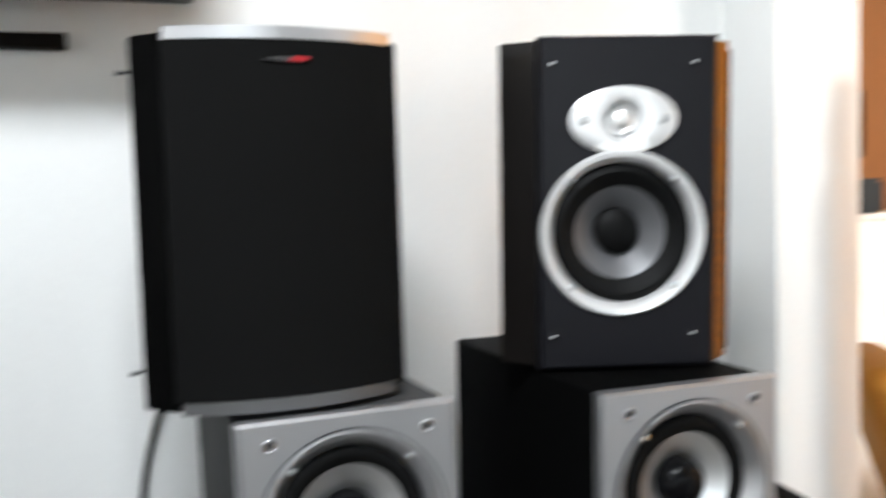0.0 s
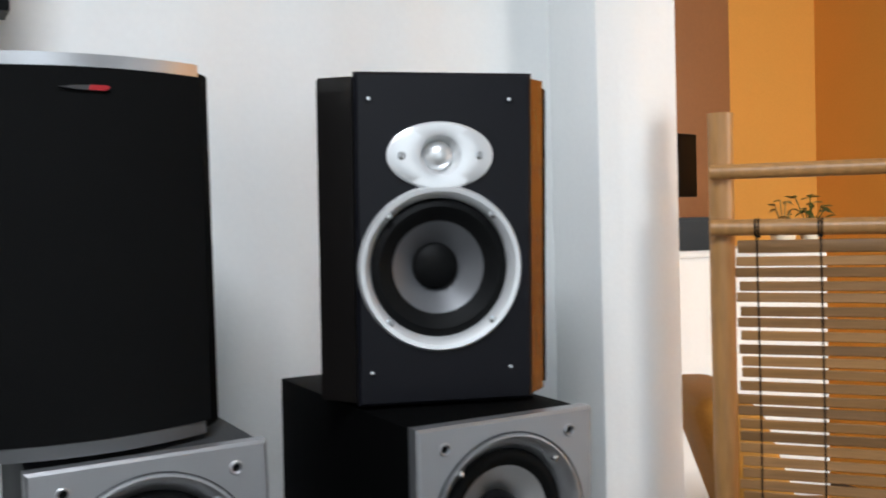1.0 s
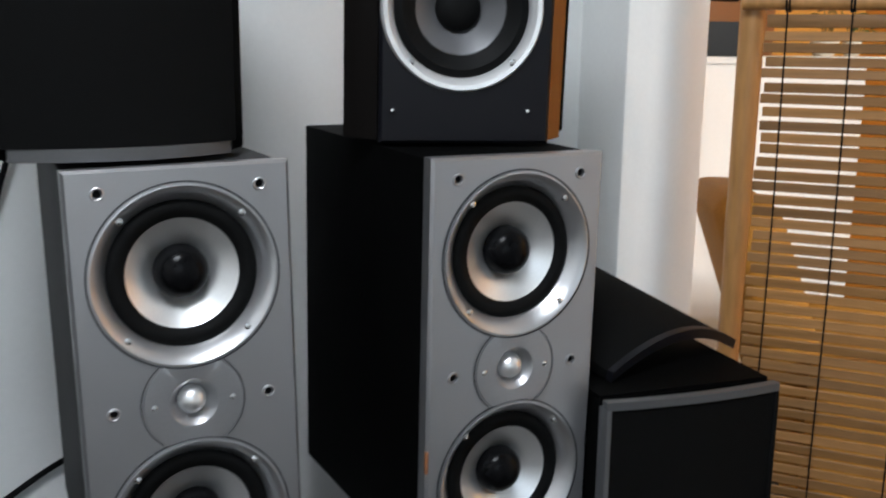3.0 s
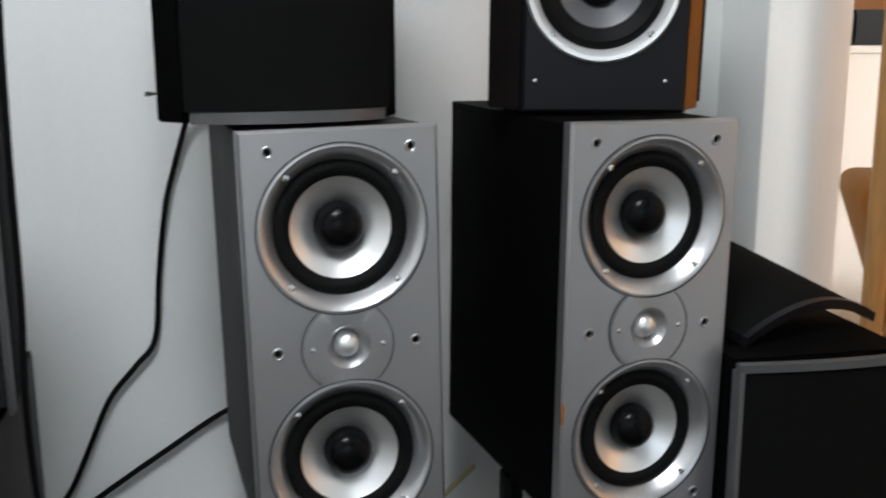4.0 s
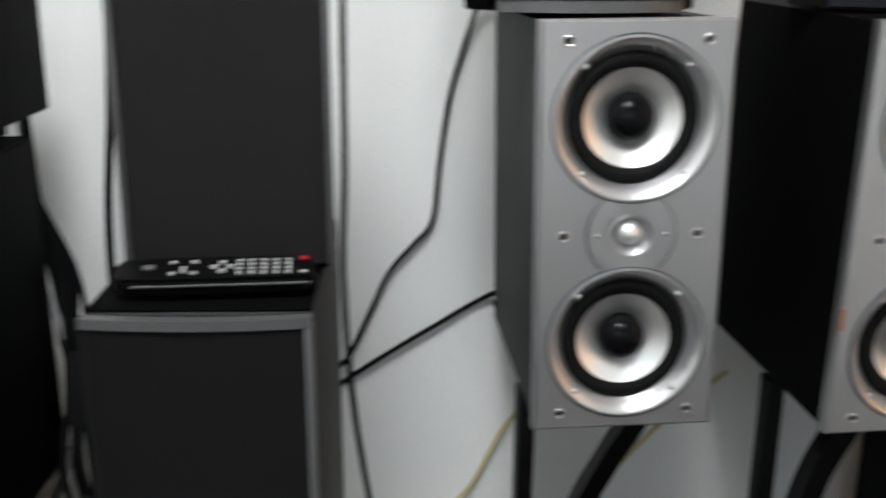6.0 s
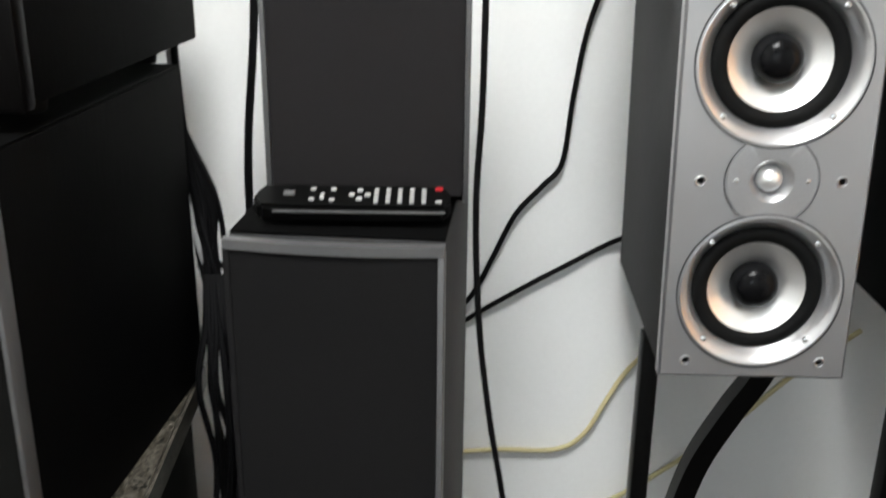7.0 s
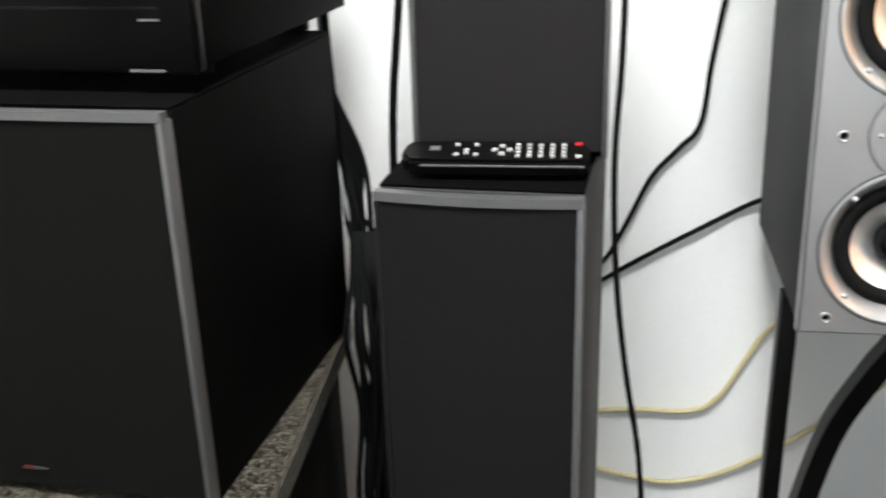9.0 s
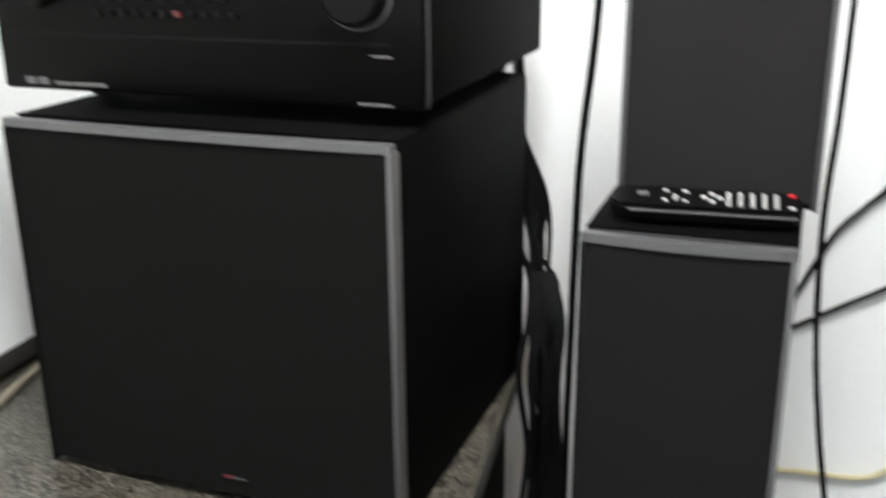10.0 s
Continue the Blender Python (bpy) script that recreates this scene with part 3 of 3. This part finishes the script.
# ---- stone shelf, receiver, remote ----
def stone_shelf():
    s = thing("stone_shelf", pose(0, 0, 0), "low cabinet with speckled granite top", "cabinet")
    part("top", prism([(WEST + 0.005, 0.24), (-0.376, 0.24), (-0.422, 1.01), (WEST + 0.005, 1.01)], 0.587, 0.6262, 0.004), GRANITE, s, "speckled granite top")
    part("end_panel", prism([(-0.42, 0.27), (-0.4, 0.27), (-0.446, 1.0), (-0.466, 1.0)], 0.0, 0.5865, 0.002), WOODDARK, s, "dark wood end panel")
    part("front_panel", box(WEST + 0.01, -0.422, 0.27, 0.29, 0.0, 0.5865, 0.002), WOODDARK, s)
    part("back_panel", box(WEST + 0.01, -0.468, 0.98, 1.0, 0.0, 0.5865, 0.002), WOODDARK, s)
    # Low dark strip stands in for shade on the granite beside the wall.
    part("shade_strip", box(WEST + 0.002, WEST + 0.05, 0.24, 1.01, 0.6265, 0.64, 0.004), WOODDARK, s, "dark strip in place of shade on the stone along the wall")


stone_shelf()
lone("cable_cover", box(-0.006, 0.006, -0.16, 0.02, 0, 0.009, 0.003), TANCORD, pose(-1.088, 0.775, 0.6265, 0, 0, 11), "dull tan cable cover lying on the stone shelf", "cable cover")


def receiver(m, w, h, d):
    """Origin at the middle of the front's base."""
    s = thing("av_receiver", m, "wide black audio receiver standing on the subwoofer", "receiver")
    part("case", box(-w / 2 + 0.004, w / 2 - 0.004, 0.0215, d, 0.02, h - 0.003, 0.003), ASH, s, "black steel case")
    f = part("front_panel", box(-w / 2, w / 2, 0.0, 0.021, 0.018, h, 0.004), RECEIVER, s, "glossy black front")
    part("groove", box(-w / 2 + 0.012, w / 2 - 0.03, -0.0006, 0.002, 0.074, 0.0765), RUBBER, f)
    part("display", box(-0.1, 0.06, -0.0012, 0.003, 0.128, 0.15, 0.001), CAP, f, "dark display window")
    for i in range(11):
        part("button", box(-0.004, 0.004, -0.0035, 0.001, -0.003, 0.003, 0.0008), PLASTIC if i != 6 else REDDIM, f, at=pose(-w / 2 + 0.13 + i * 0.0155, 0, 0.098))
    for i in range(7):
        part("button", box(-0.006, 0.006, -0.003, 0.001, -0.0025, 0.0025, 0.0008), PLASTIC, f, at=pose(-w / 2 + 0.14 + i * 0.022, 0, 0.112))
    k = part("volume_knob", lathe([(0.033, 0.0), (0.033, 0.002), (0.029, 0.003), (0.0285, 0.017), (0.026, 0.0195), (0, 0.02)], 40), PLASTIC, f, "large round volume knob", pose(w / 2 - 0.062, 0, 0.122))
    part("knob_ring", lathe([(0.0345, 0.0), (0.0345, 0.0025), (0.033, 0.003), (0.0325, 0.0)], 40), DIMMARK, k, "thin grey ring")
    part("input_knob", lathe([(0.024, 0.0), (0.022, 0.002), (0.0215, 0.015), (0, 0.016)], 32), PLASTIC, f, "round selector knob", pose(-w / 2 + 0.06, 0, 0.125))
    for x0, x1 in ((0.018, 0.03), (0.034, 0.046), (0.055, 0.075), (0.078, 0.118)):
        part("marking", box(-w / 2 + 0.012 + x0, -w / 2 + 0.012 + x1, -0.0008, 0.001, 0.024, 0.0275 if x0 > 0.05 else 0.031), DIMMARK, f)
    part("marking", box(w / 2 - 0.064, w / 2 - 0.03, -0.0008, 0.001, 0.02, 0.0225), DIMMARK, f)
    part("marking", box(w / 2 - 0.05, w / 2 - 0.03, -0.0008, 0.001, 0.064, 0.066), DIMMARK, f)
    for sx in (-1, 1):
        for y in (0.1, d - 0.06):
            part("foot", lathe([(0.016, 0), (0.018, 0.016), (0.014, 0.0195), (0, 0.0195)], 20), RUBBER, s, at=pose(sx * (w / 2 - 0.05), y, 0, -90))
    return s


receiver(pose(-0.691, 0.605, 1.0458, 0, 0, -3.7) @ Matrix.Diagonal((1.07, 1.07, 1.07, 1)), 0.474, 0.165, 0.43)


def remote_control(m):
    """Lies on its back, keys up; x along its length."""
    s = thing("remote_control", m, "black remote control with white keys and red key", "remote control")
    o = [(-0.108, -0.008), (-0.1, -0.022), (-0.06, -0.0245), (0.06, -0.0245), (0.098, -0.022), (0.104, -0.012), (0.104, 0.012), (0.098, 0.022), (0.06, 0.0245), (-0.06, 0.0245), (-0.1, 0.022), (-0.108, 0.008)]
    part("body", prism(o, 0.0, 0.019, 0.004), PLASTIC, s, "glossy black body")
    part("trim", box(-0.085, 0.098, -0.0258, -0.0235, 0.012, 0.0145, 0.0006), DIMMARK, s, "thin grey side line")

    def key(x, y, wx, wy, m_):
        part("key", box(-wx, wx, -wy, wy, -0.001, 0.0022, 0.0008), m_, s, at=pose(x, y, 0.019))

    for i in range(5):
        for j in range(4):
            key(0.024 + i * 0.0128, -0.0135 + j * 0.0082, 0.0025, 0.0022, PALEMARK)
    key(0.0915, 0.014, 0.004, 0.0028, REDMARK), key(0.091, -0.0135, 0.0035, 0.002, PALEMARK)
    for a in range(4):
        key(0.006 + 0.0085 * math.cos(a * math.pi / 2), 0.0085 * math.sin(a * math.pi / 2), 0.003, 0.003, PALEMARK)
    for i in range(2):
        for y in (-0.011, 0.011):
            key(-0.045 + i * 0.022, y, 0.0028, 0.0022, PALEMARK)
    key(-0.034, -0.004, 0.0022, 0.006, PALEMARK)
    key(-0.07, 0.002, 0.006, 0.004, DIMMARK)


remote_control(pose(-0.171, 0.69, 0.9525, 14, 0, 1.0) @ Matrix.Diagonal((0.9, 0.9, 0.95, 1)))


# ---- wall items and cords ----
def outlet(m):
    s = thing("wall_outlet", m, "white wall outlet plate with black plug in it", "outlet")
    part("plate", box(-0.036, 0.036, -0.006, 0.0, -0.058, 0.058, 0.002), WHITE, s)
    p = part("plug", box(-0.014, 0.014, -0.034, -0.0065, -0.05, -0.018, 0.005), PLASTIC, s, "black plug")
    part("plug_cord", tube([(0, -0.03, -0.05), (0, -0.032, -0.09), (0.01, -0.02, -0.2)], 0.0035), CORD, p)


outlet(pose(-0.03, NORTH - 0.0005, 0.09))


def cord(points, radius, material, label):
    lone("cable", tube(points, radius), material, Matrix(), label, "cable", "cables along the wall")


cord([(0.15, 1.12, 1.30), (0.144, 1.21, 1.19), (0.125, 1.226, 1.12), (0.107, 1.228, 1.055), (0.093, 1.228, 0.96), (0.082, 1.228, 0.864), (0.053, 1.228, 0.826), (0.014, 1.228, 0.78), (-0.019, 1.228, 0.708), (-0.048, 1.228, 0.648), (-0.077, 1.226, 0.618), (-0.17, 1.2, 0.55)], 0.0042, CORD, "black loudspeaker cable hanging along the white wall")
cord([(0.25, 1.16, 0.79), (0.177, 1.226, 0.744), (0.088, 1.228, 0.693), (0.005, 1.228, 0.643), (-0.072, 1.228, 0.592), (-0.17, 1.2, 0.53)], 0.0042, CORD, "black loudspeaker cable running from the silver loudspeaker")
cord([(-0.05, 0.95, 1.95), (-0.046, 0.8, 1.4), (-0.046, 0.76, 1.28), (-0.047, 0.75, 1.18), (-0.048, 0.75, 1.05), (-0.052, 0.75, 0.94), (-0.046, 0.75, 0.81), (-0.031, 0.75, 0.69), (-0.012, 0.75, 0.577), (-0.002, 0.75, 0.447), (0.005, 0.76, 0.2), (0.01, 0.78, 0.005)], 0.0034, CORD, "black cable hanging down beside the tower loudspeaker")
cord([(-0.2, 1.228, 0.35), (-0.076, 1.23, 0.356), (0.0, 1.23, 0.363), (0.097, 1.23, 0.366), (0.143, 1.23, 0.397), (0.177, 1.23, 0.463), (0.214, 1.23, 0.526), (0.29, 1.18, 0.64)], 0.0042, YELLOWCORD, "yellowed loudspeaker wire along the white wall")
cord([(-0.2, 1.228, 0.28), (-0.075, 1.23, 0.246), (0.004, 1.23, 0.228), (0.064, 1.23, 0.221), (0.133, 1.23, 0.237), (0.209, 1.23, 0.278), (0.291, 1.23, 0.339), (0.379, 1.23, 0.413), (0.476, 1.23, 0.515), (0.56, 1.2, 0.61)], 0.0042, YELLOWCORD, "yellowed loudspeaker wire along the white wall")
cord([(0.33, 1.22, 0.88), (0.39, 1.228, 0.955), (0.425, 1.228, 1.04), (0.455, 1.19, 1.11)], 0.004, CORD, "black cable between the silver loudspeakers")
cord([(-0.45, 1.08, 1.2), (-0.44, 1.04, 1.12), (-0.434, 1.02, 1.03), (-0.428, 1.02, 0.92), (-0.408, 1.02, 0.77), (-0.394, 1.02, 0.71), (-0.38, 1.02, 0.6), (-0.37, 1.02, 0.38), (-0.362, 1.02, 0.01)], 0.0052, CORD, "black cable in the bundle beside the subwoofer")
# This grey tube stands in for shaded wall between two black cables.
cord([(-0.46, 1.09, 1.18), (-0.448, 1.04, 1.1), (-0.44, 1.025, 1.0), (-0.439, 1.025, 0.85), (-0.422, 1.025, 0.785), (-0.405, 1.025, 0.725), (-0.392, 1.025, 0.6), (-0.385, 1.02, 0.4), (-0.38, 1.02, 0.01)], 0.005, SHADEDWALL, "grey strip for the shaded wall between the bundled cables")
cord([(-0.43, 1.03, 0.8), (-0.418, 1.02, 0.74), (-0.395, 1.005, 0.69), (-0.385, 1.005, 0.62), (-0.39, 1.015, 0.5), (-0.395, 1.03, 0.01)], 0.003, CORD, "black cable crossing the bundle beside the subwoofer")
cord([(-0.43, 1.04, 0.76), (-0.402, 1.015, 0.71), (-0.408, 1.01, 0.67), (-0.378, 1.005, 0.63), (-0.372, 1.01, 0.5), (-0.385, 1.04, 0.01)], 0.003, CORD, "black cable crossing the bundle beside the subwoofer")
rng = random.Random(11)
for i in range(9):
    pts = [(-0.446, 1.06, 1.06), (-0.437, 1.03, 0.97), (-0.426 + 0.004 * i, 1.022, 0.86)]
    for k in range(7):
        z = 0.75 - k * 0.12
        pts.append((-0.4 + 0.045 * k / 6 + rng.uniform(-0.014, 0.014), 1.022 + rng.uniform(-0.02, 0.02), max(0.01, z)))
    cord(pts, 0.0036, CORD, "tangled black cable between the subwoofer and the tower")
rng = random.Random(23)
for i in range(7):
    pts = [(-0.425, 1.03, 0.86), (-0.418, 1.025, 0.8)]
    for k in range(9):
        pts.append((-0.395 + rng.uniform(-0.02, 0.02), 1.022 + rng.uniform(-0.02, 0.02), 0.688 + rng.uniform(-0.05, 0.045)))
    pts += [(-0.387, 1.03, 0.6), (-0.378 - 0.006 * i, 1.04, 0.4), (-0.385, 1.04, 0.02)]
    cord(pts, 0.0034, CORD, "knotted black cable between the subwoofer and the tower")
cord([(-0.33, 1.15, 1.95), (-0.332, 1.08, 1.4), (-0.336, 1.05, 1.12), (-0.349, 1.03, 0.94), (-0.353, 1.03, 0.82), (-0.357, 1.04, 0.64), (-0.36, 1.04, 0.4), (-0.36, 1.04, 0.02)], 0.0055, CORD, "thick black cable hanging beside the tower loudspeaker")


lone("wall_shelf", box(-0.3, 0, -0.035, 0, 0, 0.018, 0.003), WOODDARK, pose(0.039, NORTH - 0.0005, 1.578), "short dark wooden shelf on the white wall", "shelf")


def television(m, w, h):
    """Origin at the lower corner of the front; the wall lies behind on a flat mount."""
    s = thing("television", m, "black flat television mounted on the white wall", "television")
    b = box(-w, 0, 0, 0.055, 0, h, 0.0)
    bmesh.ops.bevel(b, geom=[e for e in b.edges if abs(e.verts[0].co.y - e.verts[1].co.y) > 0.01], offset=0.012, segments=4, affect="EDGES")
    part("body", b, PLASTIC, s, "black body with rounded corners")
    part("screen", box(-w + 0.03, -0.03, -0.0015, 0.003, 0.045, h - 0.03, 0.001), CAP, s, "dark switched-off screen")
    part("bezel_strip", box(-w + 0.02, -0.02, -0.0025, 0.003, 0.008, 0.014, 0.001), RECEIVER, s, "narrow black lower strip")
    part("wall_mount", box(-w / 2 - 0.2, -w / 2 + 0.2, 0.0555, 0.1595, 0.12, h - 0.12, 0.004), STAND, s, "black steel wall mount")


television(pose(0.1885, 1.08, 1.622), 0.95, 0.56)


# ---- the thick strands that drop behind the tower ----
rng = random.Random(31)
for i in range(11):
    x = -0.402 + 0.0048 * i
    pts = [(-0.41 + 0.003 * i, 1.0, 0.76), (x - 0.004, 0.965, 0.7)]
    for k in range(5):
        pts.append((x + rng.uniform(-0.012, 0.012), 0.955 + rng.uniform(-0.02, 0.02), 0.62 - 0.13 * k))
    pts.append((x, 0.97, 0.006))
    cord(pts, 0.0045, CORD, "thick black cable strand behind the tower loudspeaker")


# ---- the bamboo screen ----
def bamboo_screen(m, wide):
    """Origin at the foot of the first post; x along the screen."""
    s = thing("bamboo_screen", m, "bamboo pole screen hung with a slatted blind", "room divider")

    def pole(name, a, b_, r):
        a, b_ = Vector(a), Vector(b_)
        n = 7
        pts = [a.lerp(b_, i / (n - 1)) for i in range(n)]
        part(name, tube(pts, r, 14, steps=6, radii=lambda t: r * (1 + 0.05 * math.sin(t * 9.0) + 0.07 * max(0, math.cos(t * 18.85)) ** 12)), BAMBOO, s, "knotty bamboo pole")

    pole("post", (0, 0, 0), (0, 0, 1.545), 0.0185)
    pole("post", (wide, 0, 0), (wide, 0, 1.545), 0.0185)
    pole("rail", (-0.012, -0.027, 1.4545), (wide + 0.02, -0.027, 1.4505), 0.0108)
    pole("rail", (-0.012, -0.027, 1.371), (wide + 0.02, -0.027, 1.3655), 0.0118)
    pole("rail", (0, 0, 0.12), (wide, 0, 0.12), 0.012)
    part("blind_head", box(0.027, wide - 0.03, -0.046, -0.034, 1.333, 1.352, 0.002), SLAT, s, "bamboo head slat")
    pitch = 0.0186
    strip = finish("slat", box(-wide / 2 + 0.027, wide / 2 - 0.03, -0.0025, 0.0025, -0.007, 0.007, 0.001, seg=1), SLAT)
    rng = random.Random(4)
    for i in range(66):
        same_part("slat", strip, s, pose(wide / 2 + rng.uniform(-0.004, 0.004), -0.04 + rng.uniform(-0.001, 0.001), 1.322 - i * pitch, rng.uniform(-7, 7), rng.uniform(-0.25, 0.25), 0))
    for x in (0.055, 0.143, 0.25, 0.42, 0.6):
        c = part("cord", tube([(x, -0.0465, 1.36), (x + 0.002, -0.0465, 1.0), (x - 0.001, -0.0465, 0.6), (x, -0.0465, 0.09)], 0.0013, 6), CORD, s, "dark tie cord")
        b = bmesh.new()
        for dx in (-0.003, 0.0015):
            tube([(x + dx, -0.027 + 0.0135 * math.cos(a), 1.3695 + 0.0135 * math.sin(a)) for a in [2 * math.pi * k / 12 for k in range(13)]], 0.0016, 5, bm=b, steps=2)
        part("cord_wrap", b, CORD, c)


bamboo_screen(pose(1.1788, 1.0362, 0, 0, 0, -52), 0.9)


# ---- the further room ----
def half_wall():
    s = thing("half_wall", pose(0, 0, 0), "white half-height wall with pale ledge", "half wall", kind="structure")
    part("wall_body", box(1.162, 3.07, 2.42, 2.54, 0, 1.24, 0.003), WALL, s)
    part("ledge", box(1.162, 3.19, 2.39, 2.57, 1.2405, 1.265, 0.004), CEIL, s, "pale ledge")


half_wall()


def monitor(m):
    s = thing("computer_monitor", m, "black flat computer monitor on the half wall", "monitor")
    part("screen", box(-0.25, 0.25, -0.02, 0.02, 0.18, 0.4, 0.006), PLASTIC, s)
    part("neck", box(-0.03, 0.03, 0.02, 0.04, 0.012, 0.3, 0.004), PLASTIC, s)
    part("foot", box(-0.11, 0.11, -0.06, 0.08, 0.0, 0.0118, 0.003), PLASTIC, s)


lone("telephone", prism([(-0.09, -0.1), (0.09, -0.1), (0.08, 0.08), (-0.08, 0.08)], 0.0, 0.11, 0.012), PLASTIC, pose(2.4, 2.47, 1.2655, 0, 0, -20), "small black telephone on the half wall ledge", "telephone")
monitor(pose(2.29, 2.49, 1.2655, 0, 0, 12))


def leaf(bm, base, tip, width, up):
    base, tip = Vector(base), Vector(tip)
    d = tip - base
    s = d.cross(Vector(up)).normalized() * width
    n = Vector(up).normalized() * width * 0.3
    a, m1, m2, c = bm.verts.new(base), base + d * 0.35, base + d * 0.7, bm.verts.new(tip)
    l1, r1, l2, r2 = (bm.verts.new(p) for p in (m1 + s + n, m1 - s + n, m2 + s * 0.8 + n, m2 - s * 0.8 + n))
    c1, c2 = bm.verts.new(m1), bm.verts.new(m2)
    for f in ((a, c1, l1), (a, r1, c1), (l1, c1, c2, l2), (c1, r1, r2, c2), (l2, c2, c), (c2, r2, c)):
        bm.faces.new(f)


def potted_plant(m, pot_r, tall, leaves, leaf_mat, label, seed):
    s = thing("potted_plant", m, label, "potted plant")
    part("pot", lathe([(0, 0), (pot_r * 0.7, 0), (pot_r, pot_r * 0.9), (pot_r * 0.95, pot_r * 1.5), (pot_r * 0.85, pot_r * 1.5), (pot_r * 0.8, pot_r * 1.3), (0, pot_r * 1.3)], 28), POT, s, "cream round pot", pose(0, 0, 0, -90))
    rng = random.Random(seed)
    b = bmesh.new()
    for i in range(leaves):
        a = rng.uniform(0, 6.28)
        r, z = rng.uniform(0.2, 1.0) * tall * 0.55, pot_r * 1.4 + tall * rng.uniform(0.3, 1.0)
        tip = Vector((r * math.cos(a), r * math.sin(a), z))
        tube([(0, 0, pot_r * 1.25), tip * 0.6 + Vector((0, 0, pot_r * 0.5)), tip], 0.0022, 5, bm=b, steps=3)
        for k in range(3):
            q = a + rng.uniform(-1.2, 1.2)
            leaf(b, tip, tip + tall * 0.3 * Vector((math.cos(q), math.sin(q), rng.uniform(-0.7, 0.3))), tall * 0.085, (rng.uniform(-0.4, 0.4), rng.uniform(-0.4, 0.4), 1))
    tagged(part("foliage", b, leaf_mat, s), kind="stuff")


potted_plant(pose(2.91, 2.48, 1.2655), 0.05, 0.1, 7, LEAFDRY, "small ochre plant in a cream pot on the ledge", 3)
potted_plant(pose(3.05, 2.48, 1.2655), 0.035, 0.14, 9, LEAF, "small leafy green plant in a pot on the ledge", 5)


def armchair(m):
    s = thing("armchair", m, "tan leather armchair with tall winged back", "armchair")
    b = box(-0.26, 0.26, 0.0, 0.19, 0.36, 1.06, 0.07, seg=5)
    for v in b.verts:
        v.co.y -= 0.34 * max(0, v.co.z - 0.4)
    part("backrest", b, LEATHER, s)
    part("seat", box(-0.26, 0.26, 0.12, 0.72, 0.25, 0.44, 0.05, seg=4), LEATHER, s)
    for sx in (-1, 1):
        part("armrest", box(min(sx * 0.26, sx * 0.36), max(sx * 0.26, sx * 0.36), 0.06, 0.72, 0.12, 0.62, 0.045, seg=4), LEATHER, s)
        for y in (0.1, 0.64):
            part("leg", box(sx * 0.3 - 0.025, sx * 0.3 + 0.025, y - 0.025, y + 0.025, 0, 0.13, 0.004), WOODDARK, s)
    part("base", box(-0.26, 0.26, 0.06, 0.7, 0.13, 0.248, 0.01), LEATHER, s)


armchair(pose(2.05, 1.82, 0, 0, 0, -122) @ Matrix.Diagonal((0.92, 0.92, 0.88, 1)))
